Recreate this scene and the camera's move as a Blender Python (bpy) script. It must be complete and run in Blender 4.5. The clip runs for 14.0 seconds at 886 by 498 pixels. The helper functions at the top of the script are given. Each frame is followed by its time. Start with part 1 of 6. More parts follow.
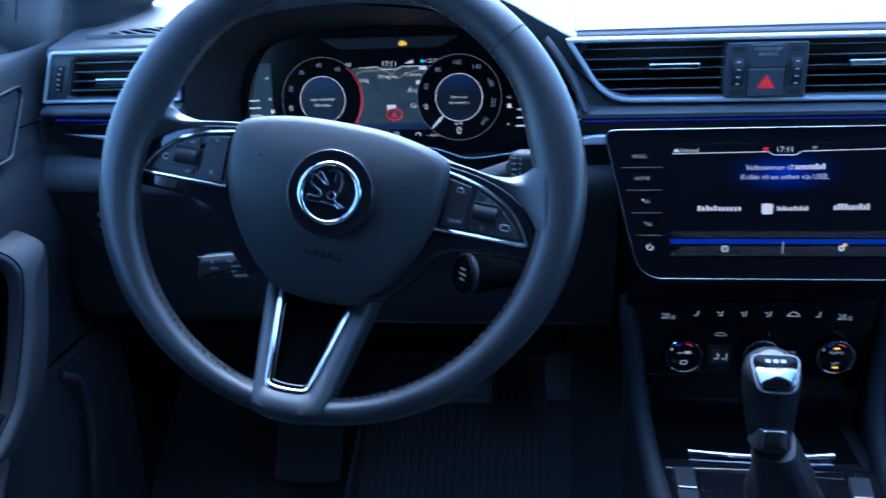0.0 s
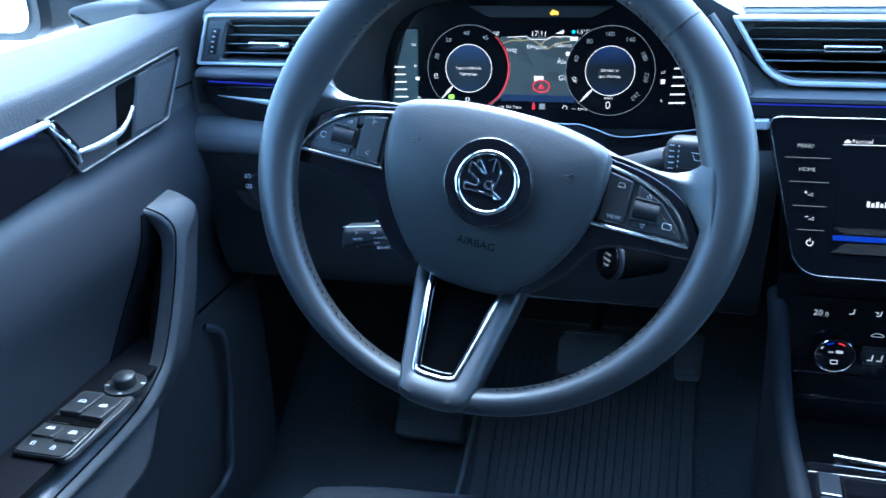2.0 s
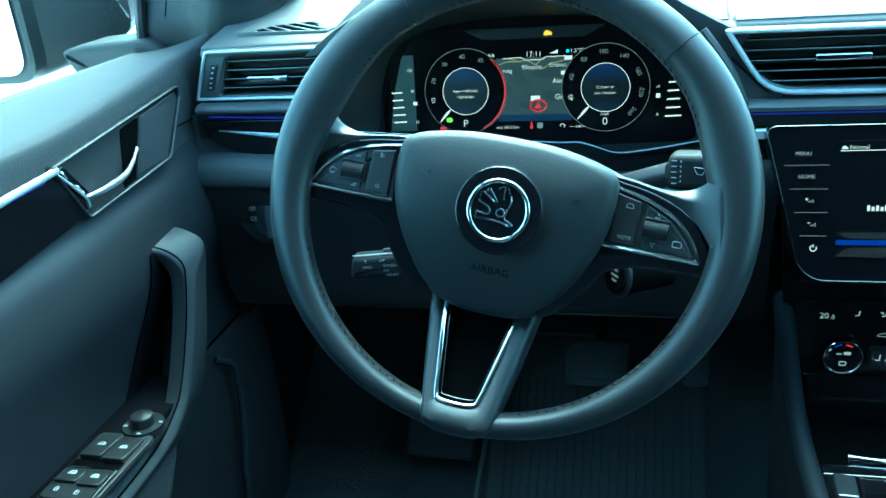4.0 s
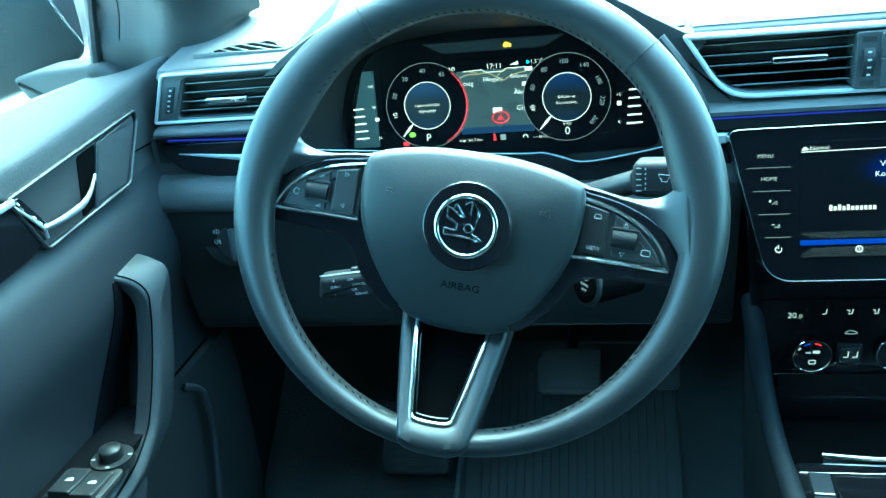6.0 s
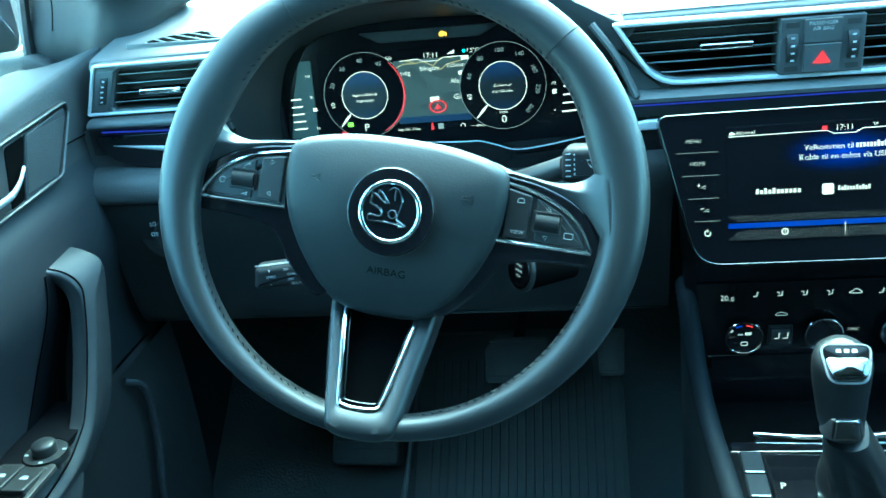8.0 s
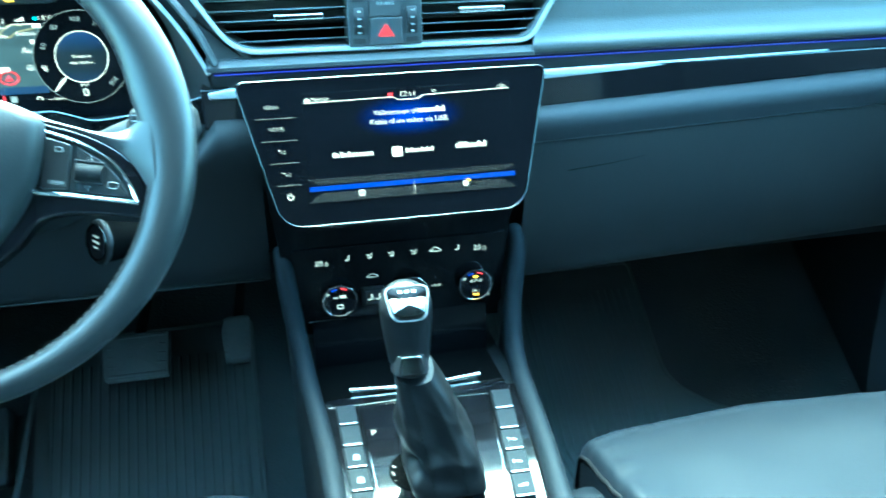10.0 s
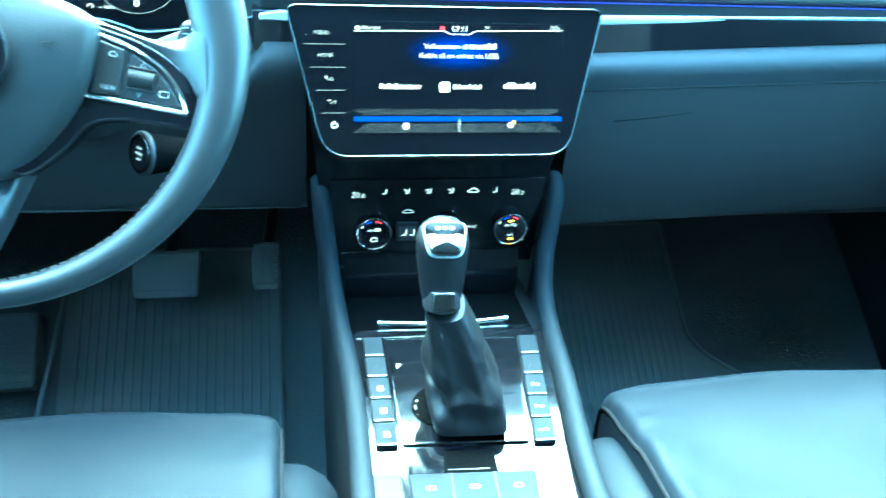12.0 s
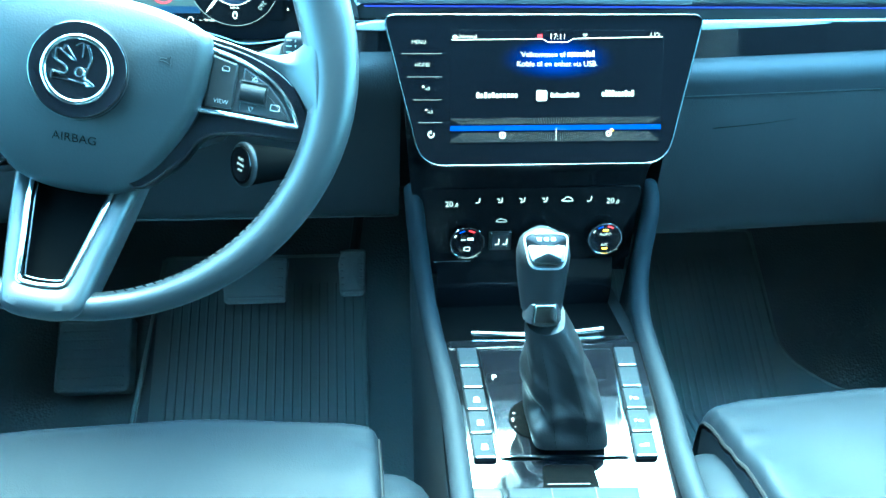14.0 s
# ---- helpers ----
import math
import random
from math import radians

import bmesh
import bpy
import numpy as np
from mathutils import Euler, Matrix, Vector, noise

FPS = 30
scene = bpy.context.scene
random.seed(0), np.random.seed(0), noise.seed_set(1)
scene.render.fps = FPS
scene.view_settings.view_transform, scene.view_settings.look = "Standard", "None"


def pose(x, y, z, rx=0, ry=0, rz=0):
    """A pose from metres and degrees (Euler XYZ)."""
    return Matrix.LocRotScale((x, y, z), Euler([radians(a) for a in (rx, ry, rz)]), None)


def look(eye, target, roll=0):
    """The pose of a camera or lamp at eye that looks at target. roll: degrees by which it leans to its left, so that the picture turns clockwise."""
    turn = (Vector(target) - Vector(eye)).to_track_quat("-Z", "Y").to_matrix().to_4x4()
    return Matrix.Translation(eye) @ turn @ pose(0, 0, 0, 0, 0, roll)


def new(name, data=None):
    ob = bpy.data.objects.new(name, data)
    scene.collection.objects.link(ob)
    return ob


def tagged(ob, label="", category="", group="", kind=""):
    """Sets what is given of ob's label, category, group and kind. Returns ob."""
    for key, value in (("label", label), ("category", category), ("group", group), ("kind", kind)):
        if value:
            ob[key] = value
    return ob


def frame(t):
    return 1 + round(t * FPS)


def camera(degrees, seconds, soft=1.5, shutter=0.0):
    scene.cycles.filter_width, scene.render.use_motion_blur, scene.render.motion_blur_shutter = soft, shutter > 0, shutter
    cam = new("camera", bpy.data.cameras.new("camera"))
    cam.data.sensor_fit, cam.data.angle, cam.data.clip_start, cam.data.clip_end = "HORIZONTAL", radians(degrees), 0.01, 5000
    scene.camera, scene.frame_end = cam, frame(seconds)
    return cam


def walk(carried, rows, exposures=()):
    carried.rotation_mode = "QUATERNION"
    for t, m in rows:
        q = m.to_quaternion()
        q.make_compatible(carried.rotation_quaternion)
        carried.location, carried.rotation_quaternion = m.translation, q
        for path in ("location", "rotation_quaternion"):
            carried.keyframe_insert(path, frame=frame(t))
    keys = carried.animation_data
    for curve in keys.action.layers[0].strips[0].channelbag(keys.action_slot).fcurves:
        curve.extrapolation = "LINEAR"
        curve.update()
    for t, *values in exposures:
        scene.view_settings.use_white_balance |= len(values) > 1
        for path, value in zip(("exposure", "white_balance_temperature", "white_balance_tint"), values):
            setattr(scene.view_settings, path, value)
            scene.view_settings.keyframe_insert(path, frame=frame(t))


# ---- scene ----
cam = camera(53.73, 14.0, shutter=0.5)
CAM_ROWS = [
    # seconds, x, y, z, yaw, pitch, roll
    (0, 0.0577, 0.0564, 0.8522, 7.502, -20.336, -2.446),
    (0.5, 0.0378, 0.0676, 0.8640, 10.223, -20.253, -3.477),
    (1, 0.0327, 0.0734, 0.8721, 12.098, -21.076, -2.328),
    (1.5, 0.0264, 0.0744, 0.8733, 13.585, -22.777, -1.697),
    (2, 0.0237, 0.0741, 0.8800, 15.378, -23.730, -2.326),
    (2.5, 0.0203, 0.0743, 0.8852, 16.392, -23.734, -2.919),
    (3, 0.0131, 0.0757, 0.8894, 16.255, -23.296, -3.734),
    (3.5, 0.0109, 0.0685, 0.8949, 15.239, -23.187, -4.614),
    (4.2, 0.0094, 0.0680, 0.8970, 14.563, -23.063, -5.230),
    (4.9, 0.0077, 0.0708, 0.8986, 13.603, -22.859, -6.022),
    (5.5, 0.0069, 0.0737, 0.8991, 12.799, -22.704, -6.486),
    (6, 0.0072, 0.0751, 0.8990, 12.298, -22.644, -6.493),
    (6.5, 0.0080, 0.0758, 0.8984, 11.917, -22.630, -6.265),
    (7, 0.0113, 0.0736, 0.8990, 11.588, -22.500, -6.263),
    (7.5, 0.0198, 0.0753, 0.8928, 10.916, -22.822, -6.603),
    (8, 0.0348, 0.0734, 0.8912, 9.851, -23.214, -6.343),
    (8.5, 0.0436, 0.0628, 0.8898, 7.318, -22.756, -5.773),
    (9, 0.0824, 0.0539, 0.8700, 0.389, -22.947, -4.728),
    (9.2, 0.0913, 0.0517, 0.8616, -2.752, -22.715, -4.063),
    (9.6, 0.1079, 0.0474, 0.8474, -8.322, -22.568, -2.526),
    (10, 0.1215, 0.0437, 0.8377, -12.432, -22.925, -0.761),
    (10.4, 0.1307, 0.0412, 0.8318, -15.037, -23.596, 0.962),
    (10.8, 0.1344, 0.0404, 0.8288, -16.088, -24.391, 2.372),
    (11.3, 0.1293, 0.0426, 0.8279, -15.145, -25.268, 3.277),
    (11.5, 0.1248, 0.0443, 0.8279, -14.255, -25.548, 3.386),
    (12, 0.1074, 0.0461, 0.8278, -10.940, -26.330, 3.381),
    (12.5, 0.0899, 0.0524, 0.8272, -8.113, -26.864, 3.017),
    (13, 0.0849, 0.0533, 0.8293, -7.020, -26.572, 2.216),
    (13.5, 0.0814, 0.0600, 0.8286, -6.525, -26.475, 1.743),
    (14, 0.0798, 0.0590, 0.8299, -6.142, -26.326, 1.457),
]

walk(cam, [(t, pose(x, y, z, 90 + pitch, 0, yaw) @ pose(0, 0, 0, 0, 0, roll)) for t, x, y, z, yaw, pitch, roll in CAM_ROWS],
     exposures=[(0.0, 3.80, 4350, 8), (0.5, 4.05, 4350, 8), (1.0, 3.65, 4350, 8), (1.5, 4.15, 4450, 4), (2.0, 4.90, 4750, 0), (2.5, 4.55, 4700, -16), (3.0, 4.46, 4600, -30), (3.5, 4.36, 4550, -40), (6.0, 5.27, 4650, -44), (8.0, 5.22, 4700, -42), (9.0, 5.38, 4950, -40), (11.3, 6.78, 4380, -40), (14.0, 6.78, 4400, -42)])

# ---- world, sun ----
world = bpy.data.worlds.new("overcast_sky")
scene.world = world
world.use_nodes = True
wn, wl = world.node_tree.nodes, world.node_tree.links
sky = wn.new("ShaderNodeTexSky")
sky.sky_type = "NISHITA"
sky.sun_disc = False
sky.sun_elevation, sky.sun_rotation = radians(58), radians(-4)
sky.air_density, sky.dust_density = 1.0, 3.0
wn["Background"].inputs["Strength"].default_value = 0.12
wl.new(sky.outputs[0], wn["Background"].inputs["Color"])
sun_data = bpy.data.lights.new("sun", "SUN")
sun_data.energy, sun_data.angle, sun_data.color = 0.8, radians(50), (0.97, 0.985, 1.0)
sun = new("sun", sun_data)
sun.matrix_world = look((-0.4, 4.0, 6.9), (0, 0, 0.5))


# ---- materials ----
def material(name, colour, rough=0.5, metal=0.0, grain=0.0, grain_size=0.002, vary=0.12, vary_size=0.08, coat=0.0, wear=0.06, spec=0.5):
    """A surface with a fine grain in relief, slow changes of tone and uneven gloss. Sizes in metres."""
    m = bpy.data.materials.new(name)
    m.use_nodes = True
    n, l = m.node_tree.nodes, m.node_tree.links
    b = n["Principled BSDF"]
    b.inputs["Metallic"].default_value = metal
    b.inputs["Specular IOR Level"].default_value = spec
    b.inputs["Coat Weight"].default_value = coat
    b.inputs["Coat Roughness"].default_value = 0.04
    co = n.new("ShaderNodeTexCoord")
    slow = n.new("ShaderNodeTexNoise")
    slow.inputs["Scale"].default_value = 1.0 / vary_size
    slow.inputs["Detail"].default_value = 5
    l.new(co.outputs["Object"], slow.inputs["Vector"])
    ramp = n.new("ShaderNodeMix")
    ramp.data_type = "RGBA"
    ramp.inputs[6].default_value = (*[c * (1 - vary) for c in colour], 1)
    ramp.inputs[7].default_value = (*[min(1, c * (1 + vary)) for c in colour], 1)
    l.new(slow.outputs["Fac"], ramp.inputs[0])
    l.new(ramp.outputs[2], b.inputs["Base Color"])
    gloss = n.new("ShaderNodeMapRange")
    gloss.inputs[3].default_value = max(0.02, rough - wear)
    gloss.inputs[4].default_value = rough + wear
    l.new(slow.outputs["Fac"], gloss.inputs[0])
    l.new(gloss.outputs[0], b.inputs["Roughness"])
    if grain > 0:
        fine = n.new("ShaderNodeTexVoronoi")
        fine.inputs["Scale"].default_value = 1.0 / grain_size
        l.new(co.outputs["Object"], fine.inputs["Vector"])
        bump = n.new("ShaderNodeBump")
        bump.inputs["Strength"].default_value = grain
        bump.inputs["Distance"].default_value = grain_size * 0.35
        l.new(fine.outputs["Distance"], bump.inputs["Height"])
        l.new(bump.outputs[0], b.inputs["Normal"])
    return m


def glow(name, colour, strength=1.0):
    m = bpy.data.materials.new(name)
    m.use_nodes = True
    b = m.node_tree.nodes["Principled BSDF"]
    b.inputs["Base Color"].default_value = (0.01, 0.01, 0.01, 1)
    b.inputs["Emission Color"].default_value = (*colour, 1)
    b.inputs["Emission Strength"].default_value = strength
    b.inputs["Roughness"].default_value = 0.4
    return m


def clear_glass(name, tint=(0.95, 0.98, 0.97), gloss=1.0):
    m = bpy.data.materials.new(name)
    m.use_nodes = True
    n, l = m.node_tree.nodes, m.node_tree.links
    n.remove(n["Principled BSDF"])
    t, g, mix, f = n.new("ShaderNodeBsdfTransparent"), n.new("ShaderNodeBsdfGlossy"), n.new("ShaderNodeMixShader"), n.new("ShaderNodeLayerWeight")
    steep, amount = n.new("ShaderNodeMath"), n.new("ShaderNodeMath")
    steep.operation, amount.operation = "POWER", "MULTIPLY_ADD"
    steep.inputs[1].default_value = 4.0
    amount.inputs[1].default_value, amount.inputs[2].default_value = 0.45 * gloss, 0.02 * gloss
    t.inputs["Color"].default_value = (*tint, 1)
    g.inputs["Roughness"].default_value = 0.02
    l.new(f.outputs["Facing"], steep.inputs[0])
    l.new(steep.outputs[0], amount.inputs[0])
    l.new(amount.outputs[0], mix.inputs[0])
    l.new(t.outputs[0], mix.inputs[1])
    l.new(g.outputs[0], mix.inputs[2])
    l.new(mix.outputs[0], n["Material Output"].inputs["Surface"])
    return m


SOFT = material("soft_touch_plastic", (0.048, 0.049, 0.051), 0.52, grain=0.35, grain_size=0.0016)
TRIM = material("door_trim_skin", (0.0195, 0.021, 0.0245), 0.54, grain=0.14, grain_size=0.0016, spec=0.33)
# lighter copy of the door trim skin: light on the pull handle put into colour
PULL = material("lit_trim_skin", (0.030, 0.033, 0.037), 0.6, grain=0.14, grain_size=0.0016, spec=0.4)
PAD = material("dashboard_skin", (0.056, 0.057, 0.059), 0.5, grain=0.22, grain_size=0.0016)
STALK = material("stalk_plastic", (0.012, 0.012, 0.013), 0.62, grain=0.15, grain_size=0.0012, spec=0.22)
HARD = material("hard_plastic", (0.022, 0.022, 0.023), 0.45, grain=0.25, grain_size=0.0012)
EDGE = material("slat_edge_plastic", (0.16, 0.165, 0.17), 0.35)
SWITCH = material("switch_plastic", (0.05, 0.052, 0.055), 0.42, grain=0.1, grain_size=0.001)
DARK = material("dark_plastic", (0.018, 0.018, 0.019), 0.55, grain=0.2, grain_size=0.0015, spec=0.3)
LEATHER = material("rim_leather", (0.0096, 0.0112, 0.0127), 0.41, grain=0.10, grain_size=0.0010, spec=0.56)
AIRBAG = material("airbag_skin", (0.0160, 0.0185, 0.0202), 0.50, grain=0.14, grain_size=0.0014, spec=0.40)
SEAT = material("seat_leather", (0.0076, 0.0096, 0.0130), 0.58, grain=0.2, grain_size=0.0016, vary=0.22, spec=0.075)
BOOT = material("boot_leather", (0.0056, 0.0060, 0.0068), 0.45, grain=0.15, grain_size=0.0016, vary=0.25, spec=0.32)
THREAD = material("dark_thread", (0.010, 0.010, 0.011), 0.8, spec=0.05)
# near-black: window switch plate, and the shade painted behind the pull handle
LID = material("near_black_plastic", (0.004, 0.004, 0.005), 0.75, spec=0.05)
WHEEL_KEY = material("wheel_key_plastic", (0.016, 0.0165, 0.017), 0.38, grain=0.08, grain_size=0.001, spec=0.4)
PANEL = material("smoked_panel", (0.0035, 0.0035, 0.004), 0.16, wear=0.03, spec=0.14)
RAIL = material("rail_skin", (0.009, 0.0112, 0.0145), 0.72, grain=0.2, grain_size=0.0016, spec=0.11)
KEY = material("console_key_plastic", (0.0145, 0.0165, 0.0195), 0.7, grain=0.1, grain_size=0.001, spec=0.1)
GLOSS = material("piano_black", (0.004, 0.004, 0.005), 0.07, wear=0.02, coat=0.5, spec=0.35)
CHROME = material("chrome", (0.80, 0.81, 0.82), 0.08, 1.0, wear=0.04)
FRAME = material("dark_chrome", (0.06, 0.062, 0.064), 0.2, 1.0, wear=0.06)
LEVER = material("lever_silver", (0.42, 0.43, 0.44), 0.28, 0.6)
BAND = material("polished_band", (0.25, 0.255, 0.26), 0.14, 1.0, wear=0.04)
SATIN = material("satin_silver", (0.55, 0.56, 0.57), 0.36, 0.45)
# near-black without gloss: the shade of hollows and grooves is put into the colour
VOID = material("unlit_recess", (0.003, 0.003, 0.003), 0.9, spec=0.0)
CARPET = material("carpet", (0.085, 0.088, 0.088), 0.95, grain=0.5, grain_size=0.004)
RUBBER = material("rubber_mat", (0.13, 0.132, 0.13), 0.65, grain=0.3, grain_size=0.002)
PEDAL = material("pedal_rubber", (0.17, 0.172, 0.17), 0.6, grain=0.3, grain_size=0.002)
FABRIC = material("headliner_fabric", (0.17, 0.17, 0.165), 0.95, grain=0.4, grain_size=0.002)
PILLAR = material("pillar_trim", (0.034, 0.0345, 0.036), 0.72, grain=0.28, grain_size=0.0022, spec=0.3)
GLOVE = material("glove_box_plastic", (0.020, 0.0205, 0.0215), 0.58, grain=0.3, grain_size=0.0016, spec=0.3)
KNEE = material("lower_dash_plastic", (0.017, 0.0175, 0.0185), 0.62, grain=0.3, grain_size=0.0016, spec=0.3)
HOUSING = material("mirror_housing", (0.014, 0.0145, 0.016), 0.4, grain=0.1, grain_size=0.003)
GROUND = material("pale_frosted_ground", (0.62, 0.63, 0.65), 0.9, grain=1.0, grain_size=0.05, vary_size=1.5)
MIRROR = material("mirror_glass", (0.9, 0.92, 0.93), 0.02, 1.0, wear=0.0, vary=0.01)
GLASS = clear_glass("window_glass")
SIDE_GLASS = clear_glass("side_window_glass", (0.80, 0.84, 0.83))
# unseen rear panes; tint added to hold back light from behind
TINTED = clear_glass("tinted_glass", (0.03, 0.032, 0.034))
LCD = material("display_black", (0.004, 0.004, 0.005), 0.14, wear=0.02, spec=0.12)
WHITE = glow("lit_white", (1.0, 0.87, 0.78), 0.048)
ICON = glow("lit_icon", (1.0, 0.93, 0.88), 0.022)
DIM = glow("lit_dim_white", (0.85, 0.85, 0.85), 0.014)
PRINT = material("white_print", (0.42, 0.42, 0.41), 0.6)
RED = glow("lit_red", (1.0, 0.02, 0.035), 0.035)
AMBER = glow("lit_amber", (1.0, 0.45, 0.03), 0.08)
GREEN = glow("lit_green", (0.45, 0.9, 0.05), 0.065)
CYAN = glow("lit_cyan", (0.05, 0.7, 0.8), 0.06)
BLUE = glow("lit_blue", (0.012, 0.06, 0.75), 0.018)
AMBIENT = glow("ambient_blue", (0.06, 0.06, 0.80), 0.015)
NAVY = glow("lit_navy", (0.02, 0.06, 0.22), 0.011)
MAP = glow("map_sea", (0.17, 0.22, 0.22), 0.0105)
LAND = glow("map_land", (0.07, 0.09, 0.09), 0.018)
GAUGE = glow("gauge_grey", (0.10, 0.17, 0.18), 0.010)
ROAD = glow("map_road", (0.8, 0.6, 0.3), 0.019)


# ---- mesh helpers ----
def thing(name, m, label, category, group="", kind=""):
    ob = new(name)
    ob.matrix_world = m
    ob.empty_display_size = 0.02
    return tagged(ob, label, category, group, kind)


def part(name, bm, mat, parent=None, label="", at=None, smooth=True):
    """One mesh object of bm under parent, in the parent's own axes."""
    me = bpy.data.meshes.new(name)
    bmesh.ops.recalc_face_normals(bm, faces=bm.faces)
    bm.to_mesh(me)
    bm.free()
    me.materials.append(mat)
    if smooth:
        me.shade_smooth()
        me.set_sharp_from_angle(angle=radians(38))
        for p in me.polygons:
            if p.loop_total > 4:
                p.use_smooth = False
    ob = new(name, me)
    if parent:
        ob.parent = parent
    if at is not None:
        ob.matrix_basis = at
    return tagged(ob, label)


def box(x0, x1, y0, y1, z0, z1, r=0.0, seg=2):
    bm = bmesh.new()
    bmesh.ops.create_cube(bm, size=1.0)
    for v in bm.verts:
        v.co = Vector(((x0 + x1) / 2 + v.co.x * (x1 - x0), (y0 + y1) / 2 + v.co.y * (y1 - y0), (z0 + z1) / 2 + v.co.z * (z1 - z0)))
    if r:
        bmesh.ops.bevel(bm, geom=bm.edges[:], offset=r, segments=seg, affect="EDGES", profile=0.5, clamp_overlap=True)
    return bm


def spline(pts, n=6, closed=True):
    """A smooth line through pts (Catmull-Rom), with n steps a span."""
    p = [Vector(q) for q in pts]
    k, out = len(p), []
    for i in range(k if closed else k - 1):
        a, b, c, d = (p[(i + j) % k] if closed else p[min(max(i + j, 0), k - 1)] for j in (-1, 0, 1, 2))
        for s in range(n):
            t = s / n
            out.append(0.5 * (2 * b + (c - a) * t + (2 * a - 5 * b + 4 * c - d) * t * t + (3 * b - a - 3 * c + d) * t ** 3))
    if not closed:
        out.append(p[-1])
    return out


def rounded(pts, r, n=5):
    """A closed outline with its corners rounded."""
    out, k = [], len(pts)
    rs = r if isinstance(r, (list, tuple)) else [r] * k
    for i in range(k):
        a, b, c = Vector(pts[i - 1]), Vector(pts[i]), Vector(pts[(i + 1) % k])
        u, v = (a - b), (c - b)
        d = min(rs[i], u.length * 0.49, v.length * 0.49)
        p, q = b + u.normalized() * d, b + v.normalized() * d
        for s in range(n + 1):
            t = s / n
            out.append((1 - t) ** 2 * p + 2 * t * (1 - t) * b + t * t * q)
    return out


def mirrored(half):
    """A closed outline from its right half, given from the top of the middle line round to its foot."""
    return [tuple(p) for p in half] + [(-p[0], p[1]) for p in reversed(half) if abs(p[0]) > 1e-6]


def circle(r, n=48, cx=0.0, cy=0.0, a0=0.0):
    return [Vector((cx + r * math.cos(a0 + 2 * math.pi * i / n), cy + r * math.sin(a0 + 2 * math.pi * i / n))) for i in range(n)]


def inset(loop, d):
    """The outline moved inwards by d (outwards: minus)."""
    k, out = len(loop), []
    area = sum(loop[i - 1].x * loop[i].y - loop[i].x * loop[i - 1].y for i in range(k))
    s = 1 if area > 0 else -1
    for i in range(k):
        t = (loop[(i + 1) % k] - loop[i - 1])
        t = t.normalized() if t.length > 1e-9 else Vector((1, 0))
        out.append(loop[i] + Vector((-t.y, t.x)) * d * s)
    return out


def rings(bm, loops, cap0=True, cap1=True, closed=True):
    """Skin closed loops of 3D points, one after another."""
    rows = [[bm.verts.new(p) for p in lp] for lp in loops]
    k = len(rows[0])
    for a, b in zip(rows, rows[1:]):
        for i in range(k if closed else k - 1):
            j = (i + 1) % k
            bm.faces.new((a[i], a[j], b[j], b[i]))
    if cap0:
        bm.faces.new(rows[0][::-1])
    if cap1:
        bm.faces.new(rows[-1])
    return bm


def slab(outline, z0, z1, r=0.001, dome=0.0, steps=3, bm=None, power=2):
    """A plate of the outline from z0 to z1, its front edge rounded by r, its front swelling by dome."""
    bm = bm or bmesh.new()
    o = [Vector((p[0], p[1])) for p in outline]
    loops = [[(p.x, p.y, z0) for p in o]]
    for s in range(steps + 1):
        a = math.pi / 2 * s / steps
        q = inset(o, r * (1 - math.cos(a)))
        loops.append([(p.x, p.y, z1 - r + r * math.sin(a)) for p in q])
    if dome:
        q = inset(o, r)
        c = sum(q, Vector((0, 0))) / len(q)
        for s in range(1, 8):
            f = 1 - (s / 8) ** 1.5
            loops.append([(c.x + (p.x - c.x) * f, c.y + (p.y - c.y) * f, z1 + dome * (1 - f ** power)) for p in q])
    return rings(bm, loops)


def hollow(outer, inner, z0, z1, r=0.0008):
    """A frame between two outlines with the same number of points, from z0 to z1."""
    bm = bmesh.new()
    o, i = [Vector((p[0], p[1])) for p in outer], [Vector((p[0], p[1])) for p in inner]
    o2, i2 = inset(o, r), inset(i, -r)
    loops = [[(p.x, p.y, z) for p in lp] for lp, z in ((i, z0), (o, z0), (o, z1 - r), (o2, z1), (i2, z1), (i, z1 - r), (i, z0))]
    return rings(bm, loops, False, False)


def tube(path, r, n=8, closed=False, flat=1.0, up=(0, 0, 1), bm=None):
    """A round or flattened bar along a line of 3D points; r may change along it."""
    bm = bm or bmesh.new()
    p = [Vector(q) if len(q) == 3 else Vector((q[0], q[1], 0)) for q in path]
    k, loops = len(p), []
    rs = r if isinstance(r, (list, tuple)) else [r] * k
    for i in range(k):
        t = (p[(i + 1) % k] - p[i - 1]) if closed else (p[min(i + 1, k - 1)] - p[max(i - 1, 0)])
        t.normalize()
        u = Vector(up)
        s = t.cross(u)
        s = s.normalized() if s.length > 1e-5 else Vector((1, 0, 0))
        w = s.cross(t)
        loops.append([p[i] + (s * math.cos(a) + w * math.sin(a) * flat) * rs[i] for a in (2 * math.pi * j / n for j in range(n))])
    if closed:
        loops.append(loops[0])
        rings(bm, loops, False, False)
        bmesh.ops.remove_doubles(bm, verts=bm.verts, dist=1e-6)
        return bm
    return rings(bm, loops)


def sheet(fn, nu, nv, thick=0.0, bm=None):
    """A surface fn(u, v), u and v from 0 to 1; with thickness where given."""
    bm = bm or bmesh.new()
    g = [[bm.verts.new(fn(i / nu, j / nv)) for j in range(nv + 1)] for i in range(nu + 1)]
    fs = [bm.faces.new((g[i][j], g[i + 1][j], g[i + 1][j + 1], g[i][j + 1])) for i in range(nu) for j in range(nv)]
    if thick:
        bmesh.ops.recalc_face_normals(bm, faces=fs)
        bmesh.ops.solidify(bm, geom=fs, thickness=thick)
    return bm


